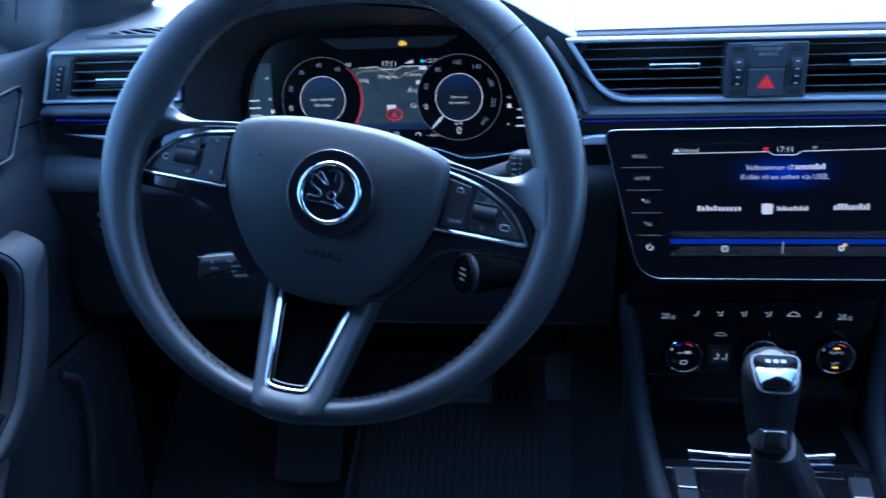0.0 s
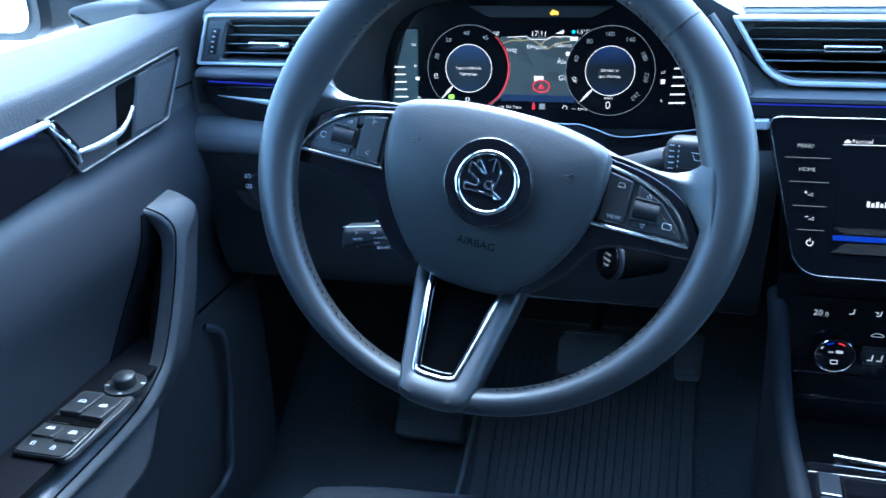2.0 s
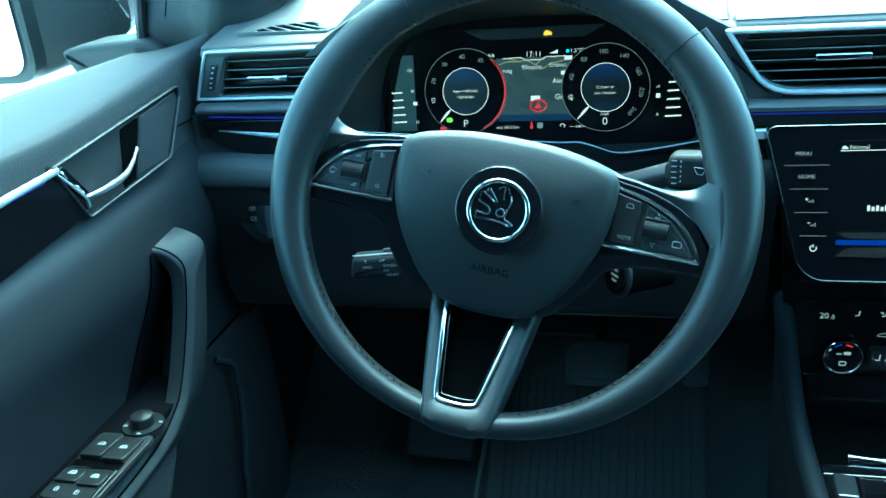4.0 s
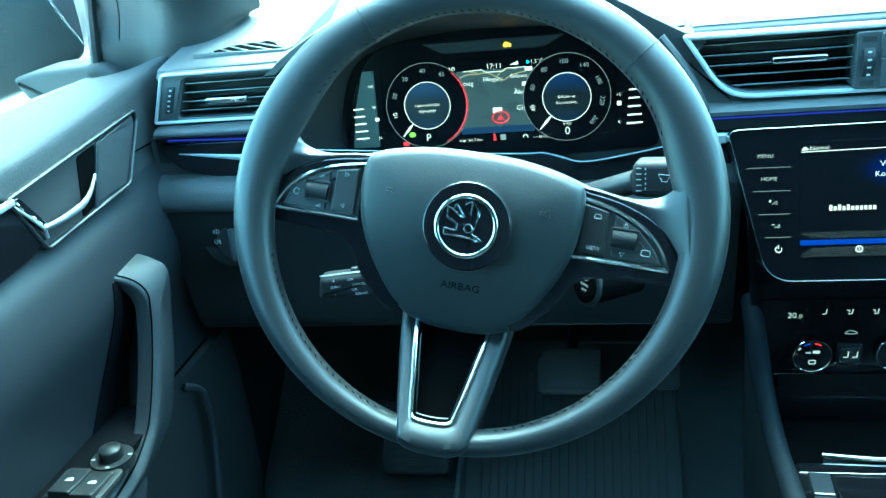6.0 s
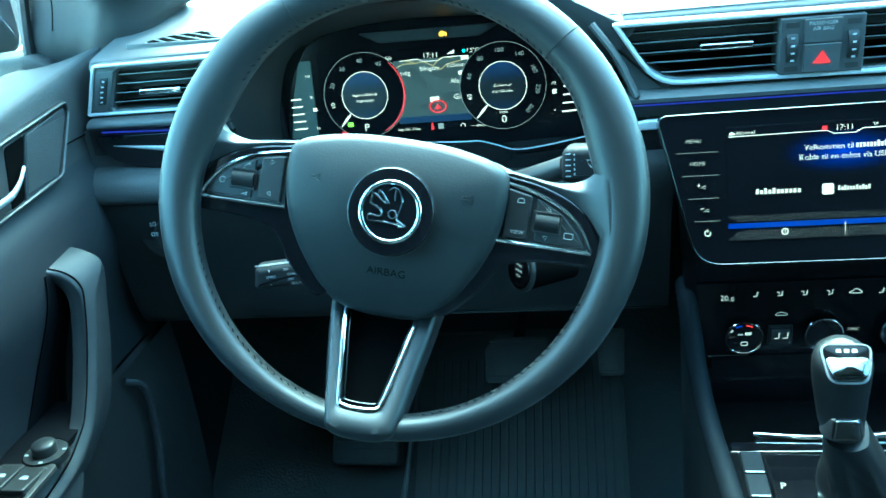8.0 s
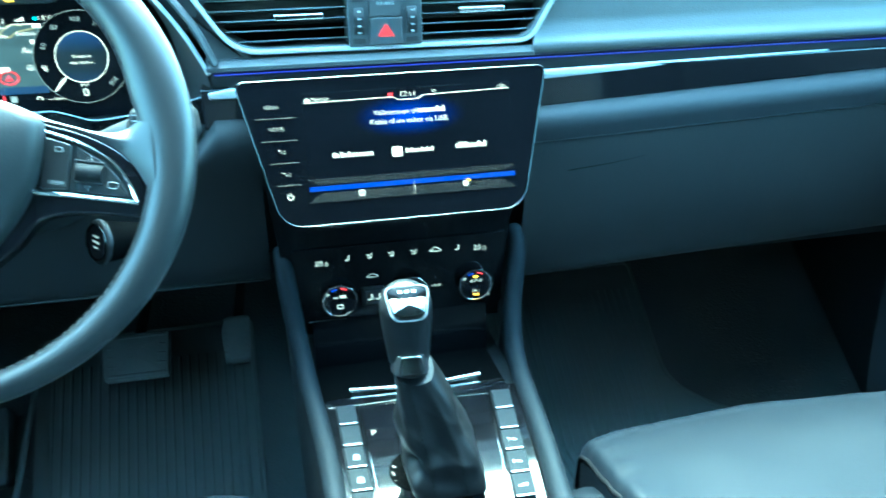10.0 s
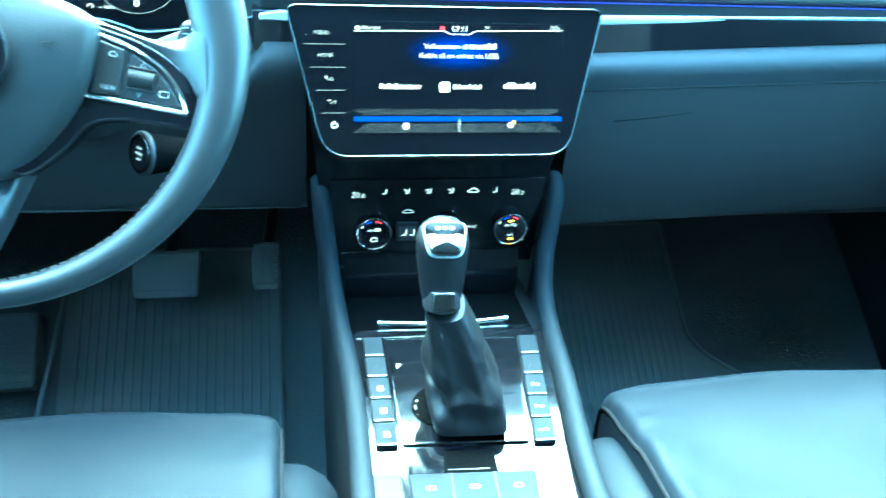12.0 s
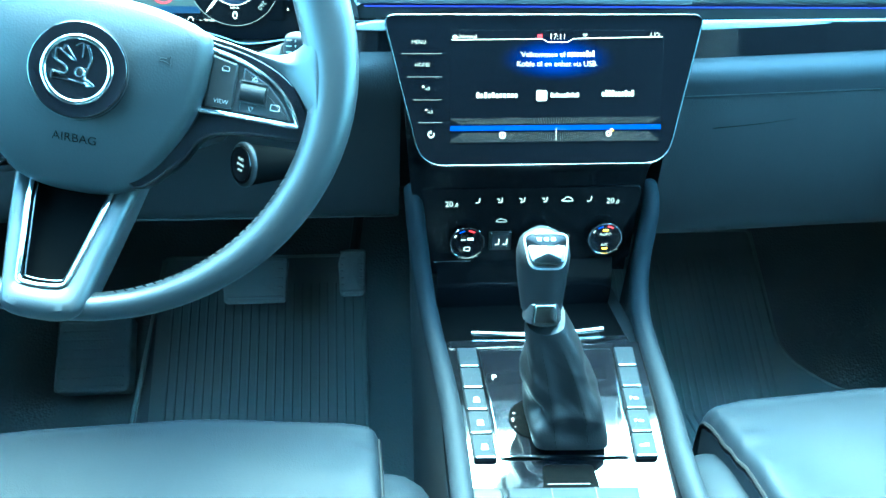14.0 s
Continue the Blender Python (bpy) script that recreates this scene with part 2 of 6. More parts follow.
def sweep_x(profile, x0, x1, n=2, shape=None):
    """A closed profile of (y, z) drawn along x; shape(x, y, z) may bend it."""
    bm = bmesh.new()
    loops = []
    for i in range(n + 1):
        x = x0 + (x1 - x0) * i / n
        loops.append([shape(x, p[0], p[1]) if shape else (x, p[0], p[1]) for p in profile])
    return rings(bm, loops)


def words(s, size, mat, parent, x, y, z=0.0006, align="CENTER", turn=0.0, name="lettering"):
    """Flat raised letters in the parent's x-y plane."""
    cu = bpy.data.curves.new("letters", "FONT")
    cu.body, cu.size, cu.align_x, cu.align_y, cu.extrude = s, size, align, "CENTER", 0.00012
    cu.offset = -0.010 * size
    cu.resolution_u = 3
    tmp = bpy.data.objects.new("letters", cu)
    me = bpy.data.meshes.new_from_object(tmp)
    me.name = name
    bpy.data.objects.remove(tmp)
    bpy.data.curves.remove(cu)
    me.materials.clear()
    me.materials.append(mat)
    ob = new(name, me)
    ob.parent = parent
    ob.matrix_basis = pose(x, y, z, 0, 0, turn)
    return ob


def bar(mat, parent, x, y, w, h, z=0.0006, turn=0.0, name="printed_bar", d=0.0002):
    return part(name, box(-w / 2, w / 2, -h / 2, h / 2, 0, d), mat, parent, at=pose(x, y, z, 0, 0, turn), smooth=False)


def blocks(mat, parent, x, y, w, h, n, name):
    """Unreadable lettering as a row of plain upright bars, centred on x."""
    rnd = random.Random(round(1000 * w) + n)
    for k in range(n):
        tall = h * (1.0 if rnd.random() < 0.3 else 0.72)
        bar(mat, parent, x - w / 2 + w * (k + 0.5) / n, y + (tall - 0.72 * h) / 2, 0.66 * w / n, tall, 0.0003, name=name)


def facing(x, y, z, back=0.0, yaw=0.0):
    """Axes of a panel: x right, y up the panel, z out towards the seats; back: degrees by which it leans back."""
    return pose(x, y, z, 90 - back, 0, yaw)


# ---- setting: ground, floor, body shell ----
XC = 0.262  # the car's middle line

bm = bmesh.new()
bmesh.ops.create_grid(bm, x_segments=2, y_segments=2, size=900)
tagged(part("ground", bm, GROUND, at=pose(0, 0, -0.36)), "pale frosted ground under an overcast sky", "ground", kind="structure")


def floor_height(x, y):
    toe = max(0.0, y - 1.12)
    return 0.0 + 0.75 * toe + 0.02 * noise.noise((x * 3, y * 3, 0))


floor = part("floor", sheet(lambda u, v: (-0.60 + 1.724 * u, -1.15 + 2.60 * v, floor_height(-0.60 + 1.724 * u, -1.15 + 2.60 * v) - 0.012), 30, 40, 0.01), CARPET)
tagged(floor, "dark grey carpeted car floor rising to the toe board", "floor", kind="structure")
part("bulkhead", box(-0.62, 1.144, 1.44, 1.47, -0.05, 0.80), DARK, floor, "black bulkhead trim")


def panel(name, pts, thick, mat, label, category, kind="structure"):
    """A flat or bent panel between four corners."""
    a, b, c, d = (Vector(p) for p in pts)
    bm = sheet(lambda u, v: a.lerp(b, u).lerp(d.lerp(c, u), v), 6, 6, thick)
    return tagged(part(name, bm, mat), label, category, kind=kind)


# roof, rear wall and pillars close the cabin
roof = panel("ceiling", [(-0.46, 0.46, 1.20), (0.98, 0.46, 1.20), (0.98, -1.15, 1.22), (-0.46, -1.15, 1.22)], 0.02, FABRIC, "grey fabric headliner", "ceiling")
panel("wall_rear", [(-0.62, -1.15, -0.02), (1.14, -1.15, -0.02), (1.14, -1.15, 0.96), (-0.62, -1.15, 0.96)], 0.03, DARK, "dark rear bulkhead of the cabin", "wall")
rw = panel("window_rear", [(-0.50, -1.16, 0.96), (1.02, -1.16, 0.96), (0.95, -1.14, 1.20), (-0.43, -1.14, 1.20)], 0.004, TINTED, "dark tinted rear window", "window")
rw.visible_shadow = False
ws = panel("windscreen", [(-0.56, 1.46, 0.80), (1.084, 1.46, 0.80), (0.96, 0.46, 1.21), (-0.436, 0.46, 1.21)], 0.004, GLASS, "clear raked windscreen, blown out by daylight", "window")
ws.visible_shadow = False


def side_wall(s, name):
    """Rear door, sill and B-pillar of one side; s: -1 driver's side, 1 passenger's."""
    x = XC + s * 0.85
    top = XC + s * 0.72
    lower = part(name, box(x - 0.02, x + 0.02, -1.16, 0.18, -0.05, 0.70, 0.008), DARK)
    tagged(lower, "dark rear door trim", "wall", kind="structure")
    part("sill_panel", box(x - 0.02, x + 0.02, 0.10, 1.46, -0.06, 0.70, 0.008), DARK, lower)
    bm = tube([(x, 0.10, 0.66), (XC + s * 0.80, 0.06, 0.95), (top, 0.02, 1.20)], 0.05, 10, flat=0.6)
    part("pillar_b", bm, PILLAR, lower)
    bm = tube([(x, -1.12, 0.66), (XC + s * 0.80, -1.10, 0.95), (top, -1.06, 1.20)], 0.06, 10, flat=0.6)
    part("pillar_c", bm, PILLAR, lower)
    bm = tube([(top, 0.66, 1.20), (top, -1.15, 1.21)], 0.04, 10, flat=0.8)
    part("roof_rail", bm, PILLAR, lower)
    pane = part("pane", sheet(lambda u, v: Vector((x, -1.1 + 1.2 * u, 0.70)).lerp(Vector((top, -1.1 + 1.15 * u, 1.20)), v), 4, 4, 0.004), TINTED, lower)
    pane.visible_shadow = False
    return lower


side_wall(-1, "wall_left")
side_wall(1, "wall_right")


def pillar_a(s, name):
    """Roof pillar beside the windscreen: a flat inner panel that turns into a rounded edge."""
    net = [[(0.868, 1.045, 0.700), (0.812, 1.052, 0.712), (0.760, 1.012, 0.715), (0.704, 1.034, 0.720), (0.697, 1.14, 0.730)],
           [(0.868, 1.052, 0.755), (0.805, 1.044, 0.758), (0.748, 1.003, 0.760), (0.697, 1.026, 0.764), (0.690, 1.12, 0.778)],
           [(0.866, 1.064, 0.828), (0.790, 1.034, 0.830), (0.732, 0.990, 0.825), (0.684, 1.025, 0.808), (0.668, 1.10, 0.800)],
           [(0.830, 0.945, 1.000), (0.765, 0.910, 1.000), (0.715, 0.890, 0.995), (0.688, 0.925, 0.985), (0.678, 1.00, 0.985)],
           [(0.735, 0.600, 1.205), (0.722, 0.600, 1.205), (0.708, 0.600, 1.205), (0.692, 0.620, 1.205), (0.685, 0.68, 1.205)]]
    cols = [spline(row, 5, False) for row in net]
    k = len(cols[0])
    lines = [spline([c[j] for c in cols], 6, False) for j in range(k)]
    bm = rings(bmesh.new(), [[Vector((XC + s * p.x, p.y, p.z)) for p in ln] for ln in lines], False, False, closed=False)
    ob = part(name, bm, KNEE)
    seam = [Vector((XC + s * p.x, p.y - 0.0004, p.z)) for p in lines[3][7:16]]
    part("cover_seam", tube(seam, 0.0006, 6), VOID, ob, "thin seam of the mirror cover")
    return tagged(ob, "dark textured pillar trim beside the windscreen", "pillar", kind="structure")


pillar_a(-1, "pillar_left")
pillar_a(1, "pillar_right")

# ---- dashboard ----
dash = thing("dashboard", pose(XC, 1.05, 0.0), "dark grey soft dashboard with chrome and gloss black trim strips", "dashboard")
INTO = pose(-XC, -1.05, 0.0)


def dash_part(name, bm, mat, label="", smooth=True, parent=None):
    return part(name, bm, mat, parent or dash, label, at=INTO if parent is None else None, smooth=smooth)


top = [(0.945, 0.735), (0.933, 0.742), (0.936, 0.749), (0.950, 0.755), (1.05, 0.771), (1.25, 0.794), (1.455, 0.805), (1.455, 0.70), (1.0, 0.70), (0.96, 0.72)]
for x0, x1 in ((-0.468, -0.325), (0.082, 1.04)):
    dash_part("upper_pad", sweep_x([(p.x, p.y) for p in spline(top, 5)], x0, x1, 16 if x0 < 0 else 80, lambda x, y, z: (x, y, z - 0.006 * (abs(x - XC) / 0.76) ** 2 - (0.026 * max(0, (0.135 - x) / 0.053) ** 2 * min(1, max(0, (y - 0.95) / 0.05)) * max(0, 1 - max(0, y - 1.06) / 0.2) if x > 0 and z > 0.74 else 0))), PAD)
rear = [(1.035, 0.70), (1.040, 0.735), (1.12, 0.764), (1.18, 0.783), (1.25, 0.794), (1.455, 0.805), (1.455, 0.70)]
dash_part("upper_pad", sweep_x(rear, -0.325, 0.082, 6), PAD)
ledge = [(0.985, 0.690), (0.93, 0.689), (0.918, 0.6875), (0.912, 0.6845), (0.9115, 0.680), (0.918, 0.677), (0.985, 0.676)]
dash_part("ledge", sweep_x([(p.x, p.y) for p in rounded(ledge, 0.002, 2)], -0.4755, -0.322, 4), PAD)
face = [(0.985, 0.748), (0.936, 0.746), (0.928, 0.73), (0.925, 0.70), (0.918, 0.686), (0.911, 0.679), (0.912, 0.671), (0.920, 0.667), (0.985, 0.666)]
dash_part("passenger_face", sweep_x([(p.x, p.y) for p in rounded(face, 0.004, 3)], 0.405, 1.02, 60, lambda x, y, z: (max(x, 0.4105 + 0.567 * max(0.0, z - 0.6805)) if z > 0.679 else max(x, 0.4105), y, z)), PAD)
low_ledge = [(0.985, 0.6805), (0.93, 0.6795), (0.917, 0.6775), (0.9115, 0.673), (0.912, 0.669), (0.920, 0.667), (0.985, 0.666)]
dash_part("ledge", sweep_x(low_ledge, 0.083, 0.4125, 6), PAD)
for x0, x1, z1 in ((-0.50, -0.31, 0.735), (-0.31, 0.075, 0.60), (0.075, 0.15, 0.735), (0.15, 1.02, 0.735)):
    dash_part("backing", box(x0, x1, 0.985, 1.02, 0.45 if x1 < 0.2 else 0.40, z1), DARK)
dash_part("backing", box(-0.30, 0.050, 1.03, 1.04, 0.58, 0.730), DARK)
dash_part("ambient_light_strip", sweep_x([(0.9215, 0.6730), (0.9210, 0.67395), (0.95, 0.67395), (0.95, 0.6730)], -0.466, -0.325, 4, lambda x, y, z: (x, y, z - 0.030 * (x + 0.466))), AMBIENT, "thin glowing blue light strip", False)
dash_part("ambient_light_strip", sweep_x([(0.9225, 0.6633), (0.9220, 0.6643), (0.95, 0.6643), (0.95, 0.6633)], 0.090, 1.0, 8), AMBIENT, "thin glowing blue light strip", False)
# dark boxes stand in for the shade in the gap under the ledges
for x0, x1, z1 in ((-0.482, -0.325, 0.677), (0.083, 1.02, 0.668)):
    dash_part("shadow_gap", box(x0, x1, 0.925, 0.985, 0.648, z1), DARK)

PLANE = facing(0, 0.93, 0.0)


def flat_on_dash(name, outline, z0, z1, mat, label="", r=0.0015, dome=0.0):
    """A trim piece whose outline is given in x and z, standing off the dash's face plane."""
    bm = slab(outline, z0, z1, r, dome)
    bm.transform(PLANE)
    return dash_part(name, bm, mat, label)


flat_on_dash("decor_panel", rounded([(0.40, 0.652), (0.40, 0.612), (0.70, 0.6265), (1.01, 0.639), (1.01, 0.657)], 0.002), -0.02, 0.016, GLOSS, "gloss black decor strip")
dash_part("silver_strip", tube([(0.400 + 0.36 * k / 12, 0.916, 0.6468 + 0.0092 * k / 12) for k in range(13)], [0.0060 - 0.0052 * k / 12 for k in range(13)], 12, flat=0.55, up=(0, -1, 0)), SATIN, "silver tapered trim strip")
flat_on_dash("silver_strip", rounded([(0.082, 0.649), (0.082, 0.643), (0.116, 0.6425), (0.116, 0.652), (0.10, 0.652)], 0.002), -0.02, 0.020, SATIN, "short silver trim strip")
flat_on_dash("decor_panel", rounded([(0.075, 0.652), (0.075, 0.612), (0.14, 0.612), (0.14, 0.652)], 0.002), -0.02, 0.015, GLOSS, "gloss black decor strip")
flat_on_dash("decor_panel", rounded([(-0.4735, 0.6695), (-0.467, 0.650), (-0.447, 0.6365), (-0.40, 0.6292), (-0.322, 0.6262), (-0.322, 0.6690)], [0.002, 0.012, 0.02, 0.02, 0.003, 0.003]), -0.02, 0.010, GLOSS, "gloss black decor panel", 0.0005)
under = [(0.985, 0.6362), (0.928, 0.6350), (0.9060, 0.6250), (0.8990, 0.6150), (0.8975, 0.6065), (0.9000, 0.6005), (0.912, 0.5985), (0.985, 0.5985)]
dash_part("side_roll", sweep_x([(p.x, p.y) for p in spline(under, 4)], -0.4875, -0.318, 12, lambda x, y, z: (x, y, z - 0.030 * max(0.0, x + 0.46))), SOFT, "soft padded roll under the decor panel")
flat_on_dash("side_pad", rounded([(-0.489, 0.676), (-0.489, 0.570), (-0.322, 0.570), (-0.322, 0.676)], 0.004), -0.03, 0.0045, SOFT)
dash_part("silver_strip", tube([(-0.4550 + 0.133 * k / 12, 0.9195, 0.6590 - 0.0135 * k / 12) for k in range(13)], [0.0004 + 0.0042 * min(1, k / 9) for k in range(13)], 10, flat=0.6, up=(0, -1, 0)), SATIN, "slim silver trim strip")

# padded lower faces: knee panel on the driver's side, glove box on the other
knee = [(0.985, 0.634), (0.928, 0.633), (0.908, 0.622), (0.902, 0.600), (0.912, 0.56), (0.926, 0.51), (0.936, 0.462), (0.950, 0.432), (0.985, 0.418), (1.06, 0.414), (1.06, 0.634)]
dash_part("knee_panel", sweep_x([(p.x, p.y) for p in spline(knee, 4)], -0.488, 0.125, 31, lambda x, y, z: (x, y, z - (0.036 * max(0, (z - 0.56) / 0.074) if -0.315 < x < 0.08 else 0.008 * max(0, (z - 0.56) / 0.074) * (x > 0)))), KNEE)
roll = [(0.985, 0.618), (0.925, 0.617), (0.905, 0.608), (0.899, 0.596), (0.9015, 0.582), (0.906, 0.570), (0.92, 0.560), (0.985, 0.560)]
dash_part("passenger_pad", sweep_x([(p.x, p.y) for p in spline(roll, 4)], 0.40, 1.02, 14, lambda x, y, z: (x, y, z + 0.042 * (x - 0.42))), TRIM)
box_face = [(0.99, 0.5790), (0.908, 0.5790), (0.9035, 0.5765), (0.904, 0.562), (0.910, 0.51), (0.922, 0.455), (0.944, 0.408), (0.975, 0.390), (1.02, 0.386), (1.08, 0.386), (1.08, 0.58)]
glove = dash_part("glove_box", sweep_x([(p.x, p.y) for p in spline(box_face, 4)], 0.405, 1.02, 14, lambda x, y, z: (x, y, z + 0.036 * (x - 0.42))), GLOVE, "large dark glove box lid")
dash_part("underside", box(-0.615, 0.16, 1.0, 1.438, 0.415, 0.440), DARK)
dash_part("panel_edge", tube([(-0.20 + 0.32 * k / 8, 0.9515, 0.4290) for k in range(9)], 0.0011, 6), SOFT, "thin edge of the knee panel")
dash_part("underside", box(0.162, 1.138, 1.0, 1.438, 0.385, 0.400), DARK)
dash_part("lid_seam", tube(spline([(0.452, 0.9037, 0.5435), (0.475, 0.9036, 0.5455), (0.505, 0.9035, 0.5485), (0.540, 0.9035, 0.5535)], 6, False), [0.00055 - 0.0004 * k / 18 for k in range(19)], 6), VOID, "dark seam round the glove box lid")

# hood over the instruments, and the dark funnel below it
outer = [(-0.345, 0.738), (-0.300, 0.768), (-0.24, 0.795), (-0.16, 0.810), (-0.07, 0.807), (0.000, 0.790), (0.043, 0.767), (0.073, 0.7505), (0.094, 0.742)]
inner = [(-0.318, 0.735), (-0.285, 0.757), (-0.23, 0.775), (-0.16, 0.783), (-0.08, 0.780), (-0.010, 0.762), (0.030, 0.743), (0.052, 0.726), (0.066, 0.705)]
o, i = spline(outer, 5, False), spline(inner, 5, False)
bm = bmesh.new()
loops = [[(p.x, 1.10, 0.69) for p in o], [(p.x, 1.085, p.y - 0.040) for p in o], [(p.x, 1.05, p.y - 0.026) for p in o], [(p.x, 1.00, p.y - 0.014) for p in o], [(p.x, 0.95, p.y - 0.004) for p in o], [(p.x, 0.930, p.y - 0.001) for p in o], [(p.x, 0.9245, p.y - 0.003) for p in o],
         [((p.x + q.x) / 2, 0.9215, (p.y + q.y) / 2) for p, q in zip(o, i)], [(q.x, 0.926, q.y) for q in i], [(q.x, 1.02, q.y - 0.012) for q in i]]
rings(bm, loops, False, False, closed=False)
dash_part("instrument_hood", bm, KNEE, "arched dark hood over the instruments")
front = [(-0.322, 0.610), (-0.318, 0.70), (-0.285, 0.757), (-0.16, 0.783), (-0.010, 0.766), (0.040, 0.742), (0.066, 0.705), (0.083, 0.665), (0.078, 0.612), (0.0, 0.602), (-0.2, 0.602)]
back = [(-0.290, 0.622), (-0.288, 0.69), (-0.255, 0.735), (-0.16, 0.752), (-0.030, 0.748), (0.020, 0.735), (0.042, 0.705), (0.052, 0.665), (0.050, 0.622), (-0.02, 0.615), (-0.2, 0.615)]
f, b = spline(front, 4), spline(back, 4)
bm = rings(bmesh.new(), [[(p.x, 0.922, p.y) for p in f], [(p.x + (q.x - p.x) * 0.5, 0.965, p.y + (q.y - p.y) * 0.6) for p, q in zip(f, b)], [(q.x, 1.006, q.y) for q in b]], False, False)
dash_part("binnacle", bm, HARD, "dark recess round the instruments")
dash_part("binnacle_trim", tube(spline([(0.040, 0.921, 0.742), (0.066, 0.917, 0.705), (0.085, 0.914, 0.667)], 6, False), 0.0022, 8), SATIN, "thin bright trim line")
dash_part("binnacle_side", tube(spline([(0.052, 0.921, 0.746), (0.076, 0.917, 0.712), (0.092, 0.914, 0.676)], 6, False), 0.006, 8, flat=0.6), SOFT)
# sill below the instruments: a dark lip with two thin bright lines
lip = spline([(-0.318, 0.655), (-0.246, 0.650), (-0.16, 0.643), (-0.0862, 0.6385), (-0.0645, 0.6382), (-0.045, 0.6325), (-0.0311, 0.6277), (-0.0143, 0.6274), (0.0191, 0.6322), (0.0518, 0.6381), (0.078, 0.644)], 6, False)
dash_part("sill_lip", rings(bmesh.new(), [[(p.x, 0.945, 0.590) for p in lip], [(p.x, 0.930, p.y - 0.016) for p in lip], [(p.x, 0.926, p.y - 0.002) for p in lip], [(p.x, 0.930, p.y) for p in lip], [(p.x, 1.012, p.y * 0.3 + 0.418) for p in lip]], False, False, closed=False), GLOSS, "dark sill under the instruments")
dash_part("sill_trim", tube([(p.x, 0.925, p.y) for p in lip], 0.00055, 6), SATIN, "thin bright trim line below the instruments")
dash_part("sill_trim", tube([(p.x, 0.9295, p.y - 0.0105) for p in lip], 0.0004, 6), SATIN, "thin bright trim line below the instruments")

# column cover
col = [(-0.045, -0.030), (-0.055, 0.0), (-0.045, 0.028), (0.0, 0.036), (0.045, 0.028), (0.055, 0.0), (0.045, -0.030), (0.0, -0.045)]
c = spline(col, 4)
axis = (Vector((-0.0985, 0.735, 0.649)), Vector((-0.0985, 0.96, 0.557)))
bm = rings(bmesh.new(), [[axis[0].lerp(axis[1], t) + Vector((p.x * k, 0, p.y * k)) for p in c] for t, k in ((0, 0.85), (0.1, 1.0), (0.5, 1.12), (1, 1.25))])
dash_part("column_cover", bm, HARD, "dark steering column cover")

# speaker grille on the dash end
spk = thing("tweeter_grille", pose(-0.377, 0.996, 0.7590, 8.5, 0.4, 0), "dark slotted speaker grille set in the dash top", "speaker grille")
so = rounded([(-0.0600, -0.0335), (-0.0475, -0.0090), (-0.0340, 0.0075), (-0.0170, 0.0135), (0.0220, 0.0160), (0.0300, 0.0155), (0.0525, -0.0260), (0.0470, -0.0370)], 0.003, 4)
slot = rounded([(-0.0470, -0.0330), (-0.0400, -0.0220), (-0.0250, -0.0100), (-0.0120, -0.0055), (0.0160, 0.0010), (0.0230, 0.0008), (0.0455, -0.0265), (0.0445, -0.0340)], 0.002, 4)
part("rim", rings(bmesh.new(), [[(p.x, p.y, z) for p in lp] for lp, z in ((inset(so, -0.0012), -0.010), (inset(so, -0.0010), 0.0012), (inset(so, -0.0002), 0.0024), (inset(so, 0.0008), 0.0026), (slot, 0.0008), (slot, -0.006))], False, False), PAD, spk, "soft rim that slopes into the grille")
# near-black plate gives the shade below the slats
part("well", slab(inset(slot, -0.0006), -0.006, 0.0003, 0.0002), VOID, spk)
for a, b in (((-0.0405, -0.0262), (-0.0310, -0.0330)), ((-0.0345, -0.0162), (-0.0115, -0.0328)), ((-0.0255, -0.0103), (0.0080, -0.0334)), ((-0.0135, -0.0062), (0.0315, -0.0325)), ((0.0000, -0.0025), (0.0445, -0.0285)), ((0.0160, 0.0002), (0.0455, -0.0195))):
    part("slat", tube([(a[0], a[1], 0.0006), (b[0], b[1], 0.0006)], 0.0008, 6), EDGE, spk)

# ---- air vents ----


